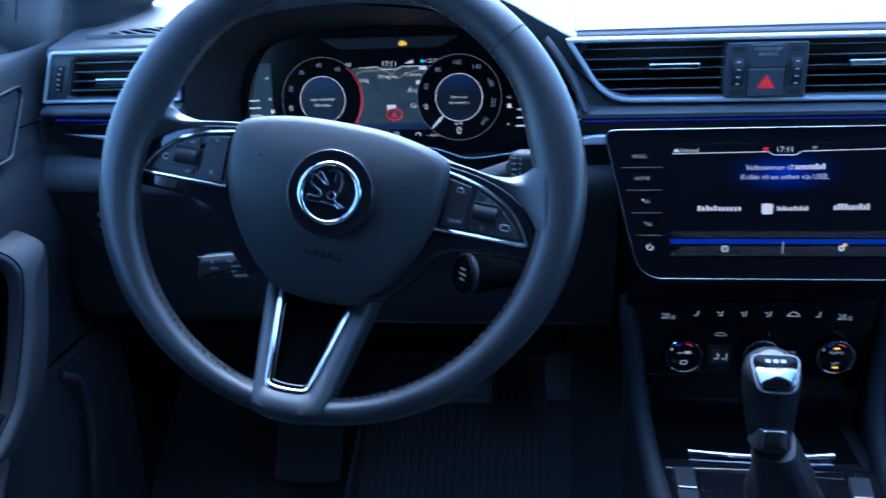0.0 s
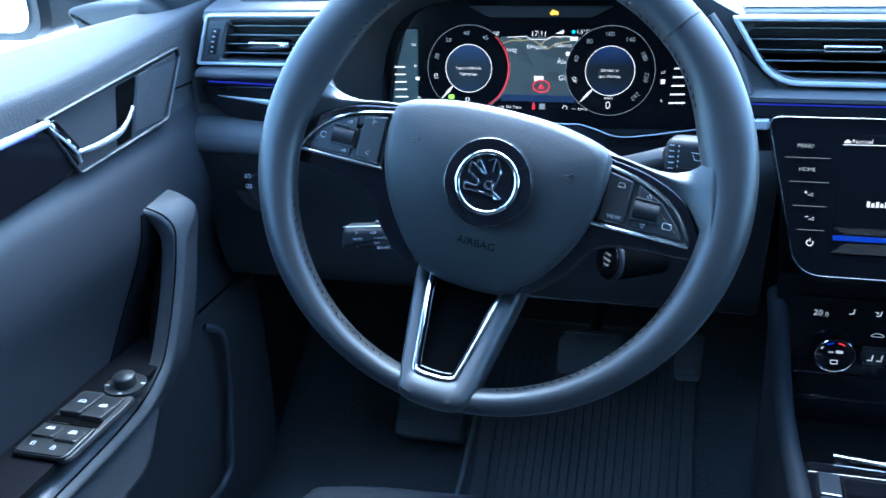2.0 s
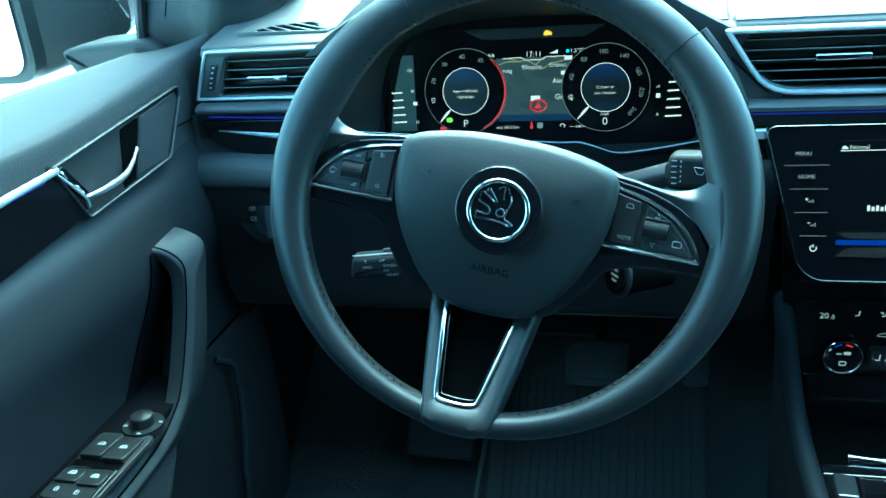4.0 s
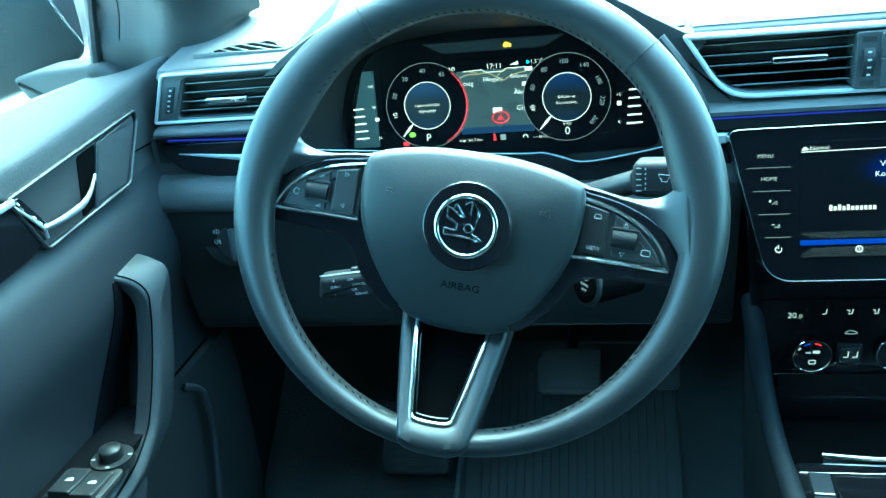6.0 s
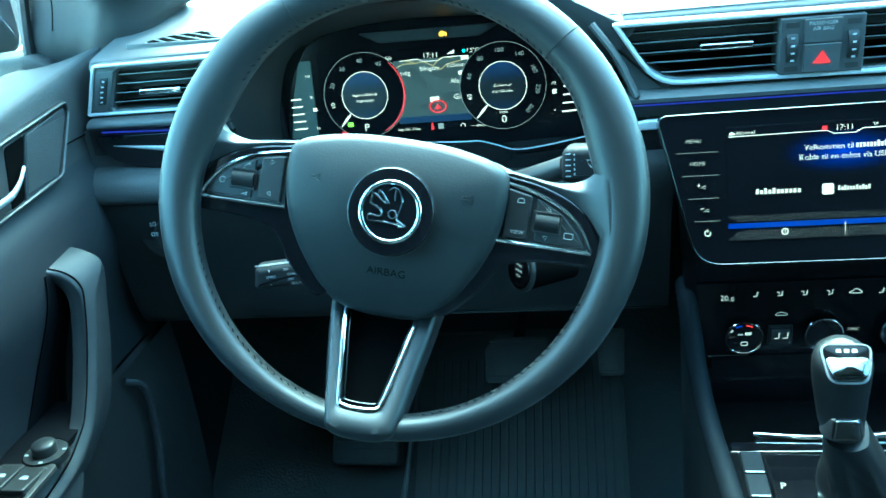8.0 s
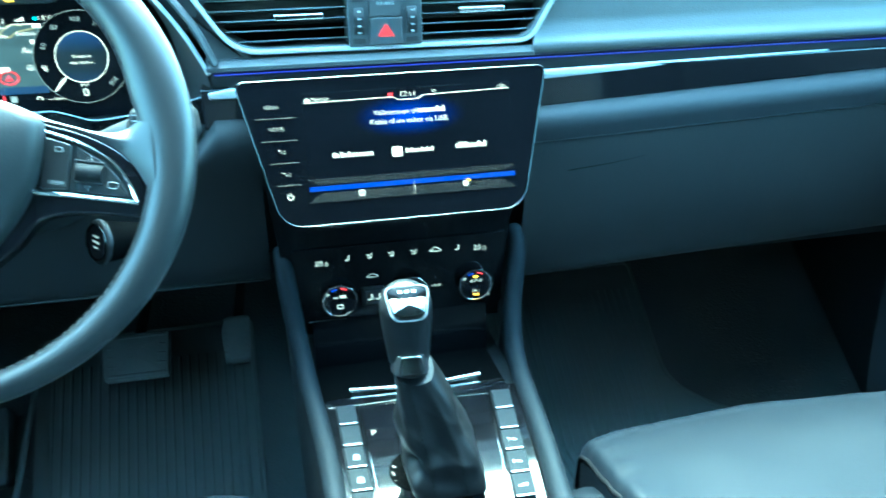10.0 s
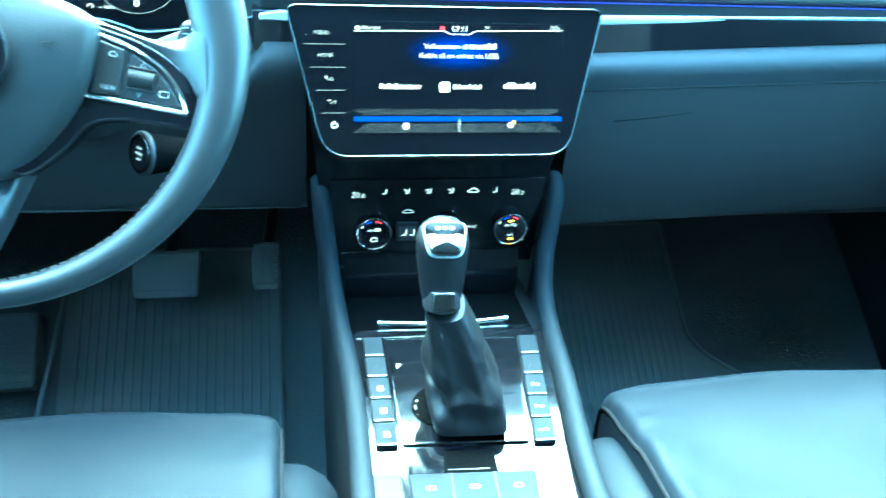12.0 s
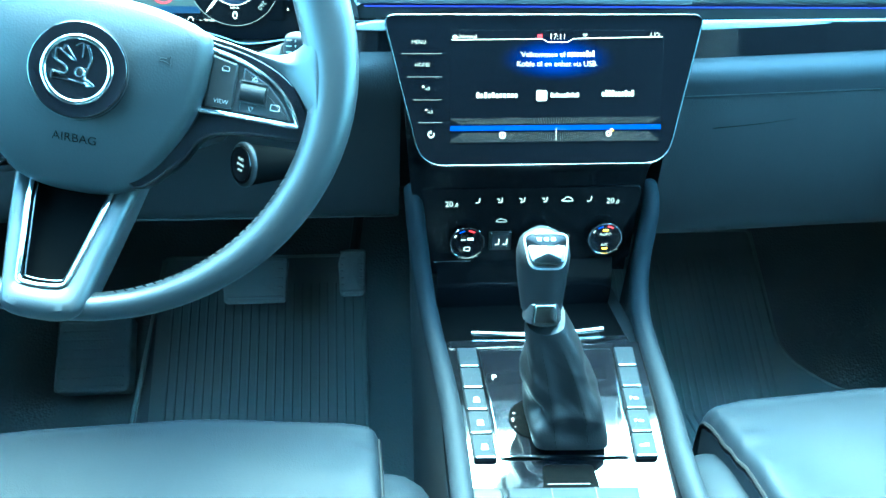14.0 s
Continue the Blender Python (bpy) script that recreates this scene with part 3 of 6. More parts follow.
def vent(name, outline, hole, m, label, wheels, tab, n_slats, zs, group, turns=0.006, line=0.0019):
    v = thing(name, m, label, "air vent", group)
    o, h = rounded(outline, turns), rounded(hole, turns)
    part("surround", hollow(o, h, -0.045, 0.0, 0.002), PAD, v)
    part("chrome_trim", tube([(p.x, p.y, 0.0008) for p in inset(o, 0.0022)], line, 8, True), SATIN, v, "thin silver outline")
    # back of the duct coloured near-black for the shade inside
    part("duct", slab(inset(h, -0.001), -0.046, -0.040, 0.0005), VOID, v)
    top, low = max(p.y for p in h), min(p.y for p in h)
    for k in range(n_slats):
        y = low + (top - low) * (k + 0.7) / (n_slats + 0.4)
        xs = []
        for a, b in zip(h, h[1:] + h[:1]):
            if (a.y - y) * (b.y - y) < 0:
                xs.append(a.x + (b.x - a.x) * (y - a.y) / (b.y - a.y))
        for x0, x1 in split_span(min(xs), max(xs), zs):
            # slat in two tones: shade in the near-black body, light in the pale edge
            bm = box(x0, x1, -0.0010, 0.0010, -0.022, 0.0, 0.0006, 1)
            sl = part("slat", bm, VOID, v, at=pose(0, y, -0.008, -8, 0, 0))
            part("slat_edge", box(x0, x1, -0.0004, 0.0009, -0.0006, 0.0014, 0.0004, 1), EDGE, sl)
    for x, y, w in tab:
        part("tab", slab(rounded([(-w / 2, -0.0030), (w / 2, -0.0030), (w / 2, 0.0030), (-w / 2, 0.0030)], 0.002), -0.012, 0.0, 0.0015), CHROME, v, "bright chrome sliding tab", at=pose(x, y, 0.003))
    for x0, x1, x2, x3, y1, y0 in wheels:
        p = part("wheel_panel", slab(rounded([(x0, y1), (x1, y1), (x2, y0), (x3, y0)], 0.0015), -0.02, 0.0018, 0.0008), PAD, v, "grey thumbwheel panel")
        mid = lambda t: Vector(((x0 + x1) / 2 + ((x2 + x3) / 2 - (x0 + x1) / 2) * t, y1 + (y0 - y1) * t))
        up, low = mid(0.16), mid(0.86)
        part("thumbwheel", slab(rounded([(up.x - 0.0045, up.y), (up.x + 0.0045, up.y), (low.x + 0.0045, low.y), (low.x - 0.0045, low.y)], 0.0015), 0.0, 0.0030, 0.0012, 0.0015), DARK, p, "dark ribbed thumbwheel")
        for k in range(5):
            c = mid(0.24 + 0.135 * k)
            bar(PRINT, p, c.x, c.y, 0.0034 - 0.0004 * abs(k - 2), 0.0016, 0.0046 - 0.0003 * (k - 2) ** 2, name="mark")
    return v


def split_span(x0, x1, gap):
    """A span from x0 to x1 without the stretch that a panel covers."""
    if not gap:
        return [(x0, x1)]
    a, b = gap
    return [(x0, min(a, x1)), (max(b, x0), x1)]


vent("air_vent", [(-0.071, 0.028), (-0.091, -0.027), (0.066, -0.027), (0.066, 0.028)], [(-0.046, 0.0205), (-0.0615, -0.0215), (0.061, -0.0215), (0.061, 0.0205)],
     facing(-0.390, 0.928, 0.717), "dark slatted air vent with chrome outline, beside the driver's door", [(-0.0680, -0.0475, -0.0640, -0.0790, 0.0195, -0.0205)], [(-0.002, -0.004, 0.046)], 4, None, "dashboard vents")
vent("air_vent", [(-0.190, 0.0325), (-0.150, -0.0300), (0.152, -0.0320), (0.188, 0.0310)], [(-0.185, 0.0270), (-0.1465, -0.0245), (0.1465, -0.0260), (0.179, 0.0250)],
          facing(0.260, 0.922, 0.7125), "wide dark twin air vent with chrome outline", [], [(-0.085, 0.004, 0.048), (0.098, 0.004, 0.048)], 5, (-0.038, 0.036), "dashboard vents", [0.004, 0.026, 0.016, 0.004], 0.0025)
flat_on_dash("vent_surround", rounded([(0.050, 0.744), (0.074, 0.7430), (0.104, 0.690), (0.126, 0.682), (0.126, 0.672), (0.092, 0.674), (0.086, 0.680)], [0.003, 0.003, 0.01, 0.002, 0.002, 0.003, 0.004]), -0.03, 0.003, PAD)
# switch panel between the centre vents
sw = thing("switch_panel", facing(0.259, 0.9205, 0.711), "grey switch panel with a red hazard button", "switch panel")
part("plate", slab(rounded([(-0.037, -0.0255), (0.037, -0.0255), (0.037, 0.0265), (-0.037, 0.0265)], 0.002), -0.03, 0.003, 0.0012), SWITCH, sw)
part("airbag_lamp_panel", slab(rounded([(-0.0165, 0.003), (0.0165, 0.003), (0.0165, 0.0245), (-0.0165, 0.0245)], 0.001), 0.0, 0.0045, 0.0006), SWITCH, sw)
words("PASSENGER\nAIR BAG", 0.0048, PRINT, sw, 0, 0.018, 0.0046)
hz = part("hazard_button", slab(rounded([(-0.0165, -0.024), (0.0165, -0.024), (0.0165, 0.002), (-0.0165, 0.002)], 0.001), 0.0, 0.0055, 0.0008), SWITCH, sw)
part("warning_triangle", slab(rounded([(-0.0082, -0.016), (0.0082, -0.016), (0, -0.0035)], 0.001), 0.0055, 0.0058, 0.0001), RED, hz, "lit red triangle")
for x in (-0.0265, 0.0265):
    bm = bmesh.new()
    bmesh.ops.create_cone(bm, segments=32, radius1=0.018, radius2=0.018, depth=0.0095, cap_ends=True)
    wh = part("thumbwheel", bm, DARK, sw, at=pose(x, -0.001, -0.0095, 0, 90, 0))
    part("slot", box(-0.006, 0.006, 0.0175, 0.0225, 0, 0.0034), HARD, sw, at=pose(x, 0, 0), smooth=False)
    part("slot", box(-0.006, 0.006, -0.0225, -0.0175, 0, 0.0034), HARD, sw, at=pose(x, 0, 0), smooth=False)
    for k in range(4):
        bar(PRINT, sw, x, -0.0115 + 0.0068 * k, 0.0032, 0.0016, 0.0086 - 0.0006 * (k - 1.5) ** 2, name="mark")

# ---- steering wheel ----
wheel = thing("steering_wheel", facing(-0.0984, 0.6568, 0.682, 22.4) @ pose(0, 0, 0, 0, 0, -11.1), "three-spoke dark leather steering wheel, turned slightly clockwise", "steering wheel")
R, TUBE, LIFT = 0.1612, 0.01405, 0.0059


def rim_point(a, b, proud=0.0):
    """A place on the rim: a round the wheel, b round the tube. The rim is thicker at the top and by the side spokes, and leans a little further back than the hub."""
    deg = math.degrees(a) % 360
    grip = 0.0052 * (math.exp(-((deg - 22) / 15) ** 2) + math.exp(-((deg - 160) / 15) ** 2)) * max(0.0, -math.cos(b))
    wide = TUBE + 0.0031 * math.sin(a) + 0.0017 * math.cos(2 * a) + grip + proud
    r = R + 0.0005 * math.cos(2 * a) + wide * math.cos(b)
    x, y = 0.0043 + r * math.cos(a), -0.0049 + r * math.sin(a)
    return (x, y, (0.0122 + proud) * math.sin(b) + LIFT - 0.0281 * r * math.cos(a) - 0.0538 * r * math.sin(a))


bm = bmesh.new()
N, K = 168, 24
vs = [[bm.verts.new(rim_point(2 * math.pi * i / N, 2 * math.pi * j / K)) for j in range(K)] for i in range(N)]
for i in range(N):
    for j in range(K):
        bm.faces.new((vs[i][j], vs[(i + 1) % N][j], vs[(i + 1) % N][(j + 1) % K], vs[i][(j + 1) % K]))
rim = part("rim", bm, LEATHER, wheel, "dark smooth leather rim")
bm = box(-0.0016, 0.0016, -0.00035, 0.00035, -0.0003, 0.0003)
stitch_mesh = bpy.data.meshes.new("stitch")
bm.to_mesh(stitch_mesh)
bm.free()
stitch_mesh.materials.append(THREAD)
for k in range(150):
    deg = 2.4 * k + 1.2
    if 150 < deg < 200 or 255 < deg < 285 or deg > 340 or deg < 30:
        continue
    st = new("stitch", stitch_mesh)
    st.parent = rim
    st.matrix_basis = pose(*rim_point(radians(deg), radians(157), 0.0002), 0, 0, deg + 62)
for a in (-92, 52, 128):
    pts = [Vector(rim_point(radians(a), 2 * math.pi * j / 24, 0.0001)) for j in range(24)]
    part("seam", tube(pts, 0.0006, 5, True, up=(-math.sin(radians(a)), math.cos(radians(a)), 0)), DARK, rim)

def cover_drop(y):
    """How far the airbag cover falls back above and below its crown."""
    d = y - 0.006
    return 0.026 * (min(0.0, d) / 0.097) ** 2 + 0.0032 * (max(0.0, d) / 0.034) ** 2


pad_half = [(0, 0.0405), (0.03, 0.0395), (0.055, 0.0355), (0.072, 0.0300), (0.0795, 0.0200), (0.0785, -0.010), (0.071, -0.036), (0.057, -0.062), (0.043, -0.080), (0.030, -0.0875), (0.015, -0.0905), (0, -0.0910)]
pad_line = [p + Vector((0.003, 0)) for p in spline(mirrored(pad_half), 3)]
mid = Vector((0.003, -0.018))
loops = [[(p.x, p.y, -0.018) for p in pad_line]]
for k in range(11):
    e = k / 10
    f = 1 - 0.15 * e ** 1.3
    loops.append([(mid.x + (p.x - mid.x) * f, mid.y + (p.y - mid.y) * f, 0.0075 + 0.0160 * (1 - (1 - e) ** 2.1) ** (1 / 2.1)) for p in pad_line])
for k in range(1, 10):
    f = 0.85 * (1 - k / 10)
    loops.append([(mid.x + (p.x - mid.x) * f, mid.y + (p.y - mid.y) * f, 0.0235 + 0.0042 * (1 - (f / 0.85) ** 3)) for p in pad_line])
bm = rings(bmesh.new(), loops)
for k in range(3):
    bmesh.ops.smooth_vert(bm, verts=[v for v in bm.verts if v.co.z > 0.0150], factor=0.5, use_axis_x=False, use_axis_y=False, use_axis_z=True)
for v in bm.verts:
    v.co.z -= cover_drop(v.co.y) * min(1.0, max(0.0, (v.co.z + 0.018) / 0.03))
part("airbag_cover", bm, AIRBAG, wheel, "grained airbag cover")
for s in (-1, 1):
    # leather neck, black gloss bezel, chrome outline, switch plate
    neck = [(0.06 * s, 0.030), (0.085 * s, 0.0285), (0.115 * s, 0.025), (0.138 * s, 0.030), (0.150 * s, 0.046), (0.166 * s, 0.050), (0.171 * s, 0.0), (0.165 * s, -0.036), (0.153 * s, -0.026), (0.10 * s, -0.026), (0.07 * s, -0.03)]
    part("neck", slab(spline(neck, 4), -0.022, -0.0045, 0.009, steps=5), LEATHER, wheel)
    # the leather runs from the spoke up on to the rim
    high = spline([(0.060, 0.0300), (0.085, 0.0285), (0.112, 0.0250), (0.130, 0.0275), (0.1420, 0.0370), (0.1500, 0.0560)], 8, False)
    edge = spline([(0.055, 0.0235), (0.085, 0.0240), (0.115, 0.0180), (0.138, 0.0055), (0.1560, -0.0180), (0.1600, -0.0320)], 8, False)

    def fillet(u, v):
        k = u * (len(high) - 1)
        n = min(int(k), len(high) - 2)
        top, low = high[n].lerp(high[n + 1], k - n), edge[n].lerp(edge[n + 1], k - n)
        p = low.lerp(top, v)
        up = rim_point(math.atan2(p.y + 0.0049, s * p.x - 0.0043), math.pi / 2)[2] - 0.0022
        e = min(1.0, max(0.0, (u - 0.48) / 0.46))
        e = e * e * (3 - 2 * e)
        flat = -0.0008 + 0.0012 * math.sin(math.pi * v) - 0.010 * max(0.0, (v - 0.55) / 0.45) ** 2.2
        return (s * p.x, p.y, flat + (up - flat) * e)

    part("neck_skin", sheet(fillet, 40, 14, 0.003), LEATHER, wheel, "leather that joins spoke and rim")
    bez = [(0.05 * s, 0.024), (0.085 * s, 0.0245), (0.115 * s, 0.0185), (0.138 * s, 0.006), (0.1545 * s, -0.018), (0.156 * s, -0.028), (0.149 * s, -0.031), (0.11 * s, -0.033), (0.085 * s, -0.040), (0.07 * s, -0.062), (0.045 * s, -0.082), (0.03 * s, -0.05)]
    part("bezel", slab(spline(bez, 4), -0.018, 0.0012, 0.002), GLOSS, wheel, "gloss black spoke bezel")
    ch = rounded([(0.078 * s, 0.0215), (0.104 * s, 0.0165), (0.126 * s, 0.0065), (0.139 * s, -0.006), (0.1475 * s, -0.0225), (0.078 * s, -0.0225)], [0.001, 0.02, 0.02, 0.02, 0.003, 0.001])
    part("chrome_trim", tube([(p.x, p.y, 0.0024) for p in inset(ch, 0.0012)[3:-3]], 0.0017, 8), CHROME, wheel, "chrome outline of the switches")
    part("bezel_edge", tube([(s * 0.1555, -0.0235, 0.0008), (s * 0.1545, -0.0165, 0.0014), (s * 0.1505, -0.0085, 0.0016), (s * 0.1450, -0.0008, 0.0014)], [0.0004, 0.0012, 0.0010, 0.0003], 6), CHROME, wheel, "chrome sliver on the spoke bezel")
    plate = part("switch_plate", slab(inset(ch, 0.0028), -0.006, 0.0022, 0.0006), WHEEL_KEY, wheel)
    inner_btn = rounded([(0.082 * s, 0.0165), (0.100 * s, 0.0130), (0.1005 * s, -0.0175), (0.082 * s, -0.0185)], 0.002)
    part("button", slab(inner_btn, 0.0, 0.0042, 0.0015), WHEEL_KEY, plate)
    outer_btn = rounded([(0.104 * s, 0.0120), (0.122 * s, 0.0030), (0.134 * s, -0.0085), (0.1405 * s, -0.0185), (0.105 * s, -0.0180)], 0.002)
    part("button", slab(outer_btn, 0.0, 0.0034, 0.0010), WHEEL_KEY, plate)
    kx = 0.1125 * s
    bm = bmesh.new()
    bmesh.ops.create_cone(bm, segments=24, radius1=0.0062, radius2=0.0062, depth=0.0165, cap_ends=True)
    roller = part("roller", bm, STALK, plate, "ribbed dark roller", at=pose(kx, -0.0045, 0.0012, 0, 90, 0))
    part("roller_well", hollow(rounded([(kx - 0.0098, -0.0122), (kx + 0.0098, -0.0122), (kx + 0.0098, 0.0032), (kx - 0.0098, 0.0032)], 0.001), rounded([(kx - 0.0086, -0.011), (kx + 0.0086, -0.011), (kx + 0.0086, 0.002), (kx - 0.0086, 0.002)], 0.001), 0.003, 0.0046, 0.0003), DARK, plate)
    zt = 0.0046
    if s > 0:
        words("VIEW", 0.0042, PRINT, plate, 0.0925, -0.0138, zt)
        part("car_symbol", tube([(0.0925 + p.x, 0.0085 + p.y, zt) for p in rounded([(-0.0026, -0.0014), (0.0026, -0.0014), (0.0018, 0.0016), (-0.0018, 0.0016)], 0.0008, 3)], 0.00018, 4, True), PRINT, plate)
        for y, d in ((0.0052, 1), (-0.0150, -1)):
            part("arrow_symbol", tube([(kx - 0.0017, y - 0.0012 * d, 0.0038), (kx + 0.0017, y - 0.0012 * d, 0.0038), (kx, y + 0.0016 * d, 0.0038)], 0.00025, 4, True), PRINT, plate)
        part("page_symbol", tube([(p.x, p.y, 0.0038) for p in rounded([(0.1255, -0.0135), (0.1315, -0.0135), (0.1315, -0.0095), (0.1255, -0.0095)], 0.001)], 0.0002, 4, True), PRINT, plate)
    else:
        for y, d in ((0.0105, 1), (-0.0125, -1)):
            part("arrow_symbol", tube([(-0.0915 - 0.0012 * d, y + 0.0017, zt), (-0.0915 - 0.0012 * d, y - 0.0017, zt), (-0.0915 + 0.0016 * d, y, zt)], 0.00025, 4, True), PRINT, plate)
        for y in (0.0065, -0.0152):
            part("volume_symbol", tube([(-0.1125, y - 0.0006, 0.0038), (-0.1085, y - 0.0006, 0.0038), (-0.1085, y + 0.0012, 0.0038)], 0.0003, 4, True), PRINT, plate)
        part("voice_symbol", tube([(-0.1285 + 0.0022 * math.cos(a), -0.0072 + 0.0022 * math.sin(a), 0.0038) for a in (0.6 + 0.5 * k for k in range(11))], 0.0003, 4), PRINT, plate)
    hx = 0.003 + s * 0.0545
    tilt = pose(hx, 0.004, 0.0256, 0, s * 7.0)
    part("horn_symbol", tube([(-0.0034, -0.0007, 0), (0.0002, -0.0007, 0), (0.0034, -0.0024, 0), (0.0034, 0.0030, 0), (0.0002, 0.0011, 0), (-0.0034, 0.0011, 0)], 0.00035, 5, True, up=(0.1, 0.1, 1)), DARK, wheel, at=tilt)

# lower spoke with chrome V: it rises from under the airbag cover to the rim
def on_spoke(bm):
    for v in bm.verts:
        f = min(1.0, max(0.0, (-0.080 - v.co.y) / 0.085))
        v.co.z += -0.026 + 0.049 * f
    return bm


vo = [(-0.0415, -0.072), (-0.0375, -0.096), (-0.0295, -0.130), (-0.0215, -0.160), (-0.0180, -0.1700), (-0.0090, -0.1738), (0.006, -0.1745), (0.020, -0.1732), (0.0285, -0.1685), (0.0325, -0.160), (0.0375, -0.130), (0.0425, -0.096), (0.0455, -0.072)]
vi = [(-0.0290, -0.072), (-0.0252, -0.098), (-0.0190, -0.126), (-0.0142, -0.1480), (-0.0118, -0.1520), (-0.0060, -0.1533), (0.003, -0.1535), (0.012, -0.1528), (0.0168, -0.1510), (0.0192, -0.1470), (0.0235, -0.126), (0.0282, -0.098), (0.0310, -0.072)]
a, b = spline(vo, 4, False), spline(vi, 4, False)
spoke_rings = [[(p.x, p.y, -0.022) for p in a]]
for f in (0.0, 0.04, 0.10, 0.20, 0.35, 0.55, 0.75, 0.90, 1.0):
    spoke_rings.append([(p.x + (q.x - p.x) * f, p.y + (q.y - p.y) * f, 0.0105 - 0.0075 * (1 - f) ** 6 - 0.0025 * f ** 6) for p, q in zip(a, b)])
spoke_rings.append([(q.x, q.y, -0.022) for q in b])
part("lower_spoke", on_spoke(rings(bmesh.new(), spoke_rings, False, False)), LEATHER, wheel, "dark grey lower spoke")
part("chrome_v", on_spoke(tube([(p.x, p.y, 0.0085) for p in inset(b, 0.0012)[2:-2]], 0.0019, 8, flat=0.9)), CHROME, wheel, "chrome V-shaped insert")
part("chrome_edge", on_spoke(tube([(p.x, p.y, 0.0055) for p in inset(b, 0.0042)[3:-3]], 0.0006, 6)), FRAME, wheel, "thin inner chrome line")
# shade inside the spoke's V, as a near-black filling
part("spoke_well", on_spoke(slab(b, -0.020, -0.004, 0.001)), VOID, wheel)
# raised letters in near-black: the shade of the relief is put into the colour
emboss = words("AIRBAG", 0.0082, VOID, wheel, 0, 0, 0, name="embossed_lettering")
emboss.matrix_basis = pose(0.0065, -0.0555, 0.0164, 22.3)

# round badge: black ring, chrome ring and a plain winged shape
BX, BY = 0.0065, -0.0125
badge = part("badge", slab(circle(0.0306, 64, BX, BY), 0.012, 0.0318, 0.0010), GLOSS, wheel, "round gloss black badge")
part("badge_edge", tube([(p.x, p.y, 0.0290) for p in circle(0.0308, 64, BX, BY)], 0.0004, 6, True), HARD, badge)
part("badge_ring", tube([(p.x, p.y, 0.0322) for p in circle(0.0206, 64, BX, BY)], 0.0017, 12, True, flat=0.7), CHROME, badge, "chrome ring")
on_badge = pose(BX, BY, 0.0327, 0, 0, 2.0)
for pts in ([(-0.0158, -0.0075), (-0.004, -0.0078), (0.011, -0.0093)], [(0.0068, -0.0074), (0.0120, -0.0094), (0.0072, -0.0108)],
            [(-0.0158, -0.0028), (-0.0093, -0.0040), (-0.0065, -0.0028), (-0.0074, 0.0010), (-0.0140, 0.0047), (-0.0145, 0.0075)],
            [(-0.0145, 0.0084), (-0.0134, 0.0126), (-0.0037, 0.0060)], [(-0.0097, 0.0122), (-0.0084, 0.0150), (-0.0019, 0.0060)],
            [(-0.0019, 0.0158), (0.0030, 0.0178), (0.0033, 0.0084)], [(0.0052, 0.0172), (0.0087, 0.0074), (0.0056, -0.0047), (0.0093, -0.0074)], [(-0.0158, -0.0028), (-0.0160, -0.0072)]):
    part("winged_mark", tube([(p.x, p.y, 0) for p in spline([(0.93 * q[0], 0.93 * q[1]) for q in pts], 6, False)], 0.00075, 6), CHROME, badge, at=on_badge)
part("winged_mark", tube([(p.x + 0.0019, p.y - 0.0015, 0) for p in circle(0.0028, 20)], 0.00055, 6, True), CHROME, badge, at=on_badge)

# ---- stalks, start button, light switch ----
stalk = thing("wiper_stalk", facing(0.043, 0.80, 0.650, 10, -8), "dark wiper stalk with printed symbols", "stalk")
part("arm", tube([(-0.085, -0.030, -0.05), (-0.05, -0.016, -0.02), (-0.018, -0.003, 0.0)], [0.012, 0.011, 0.010], 12), HARD, stalk)
part("head", slab(rounded([(-0.024, -0.016), (0.026, -0.019), (0.034, -0.008), (0.030, 0.015), (-0.021, 0.015)], 0.008), -0.016, 0.010, 0.007, steps=5), STALK, stalk)
for k in range(5):
    bar(PRINT, stalk, -0.016, 0.009 - 0.0048 * k, 0.0044, 0.0008, 0.0102)
    bar(PRINT, stalk, -0.0105, 0.0085 - 0.0042 * k, 0.0009, 0.0018, 0.0102)
part("wiper_symbol", tube([(0.000, 0.004, 0.0104), (0.010, 0.003, 0.0104), (0.007, -0.0025, 0.0104), (0.003, -0.002, 0.0104)], 0.0003, 4, True), PRINT, stalk)
part("rear_wiper_symbol", tube([(0.013, -0.006, 0.0104), (0.017, -0.008, 0.0104), (0.021, -0.004, 0.0104), (0.017, -0.003, 0.0104)], 0.0003, 4, True), PRINT, stalk)

cruise = thing("cruise_stalk", facing(-0.246, 0.80, 0.556, 8, 10), "dark cruise control stalk with printed legends", "stalk")
part("head", slab(rounded([(-0.030, -0.011), (0.060, -0.011), (0.060, 0.013), (-0.026, 0.011)], 0.006), -0.012, 0.008, 0.006, steps=5), STALK, cruise)
part("arm", tube([(0.05, 0.0, -0.004), (0.10, 0.02, -0.03), (0.14, 0.03, -0.04)], [0.010, 0.011, 0.012], 10), HARD, cruise)
part("chrome_edge", tube([(-0.026, 0.0118, 0.005), (0.05, 0.0135, 0.005)], 0.0006, 5), SATIN, cruise)
part("slider", box(0.004, 0.012, 0.0115, 0.0165, -0.002, 0.004, 0.001), HARD, cruise)
for s, x, y in (("SPEED", -0.012, 0.0005), ("OFF", 0.003, 0.0065), ("CANCEL", 0.010, 0.0015), ("ON", 0.006, -0.0035), ("RESUME", 0.012, -0.0080)):
    words(s, 0.0034, PRINT, cruise, x, y, 0.0083)
words("+", 0.006, PRINT, cruise, -0.013, 0.0065, 0.0083)
words("-", 0.006, PRINT, cruise, -0.013, -0.0065, 0.0083)
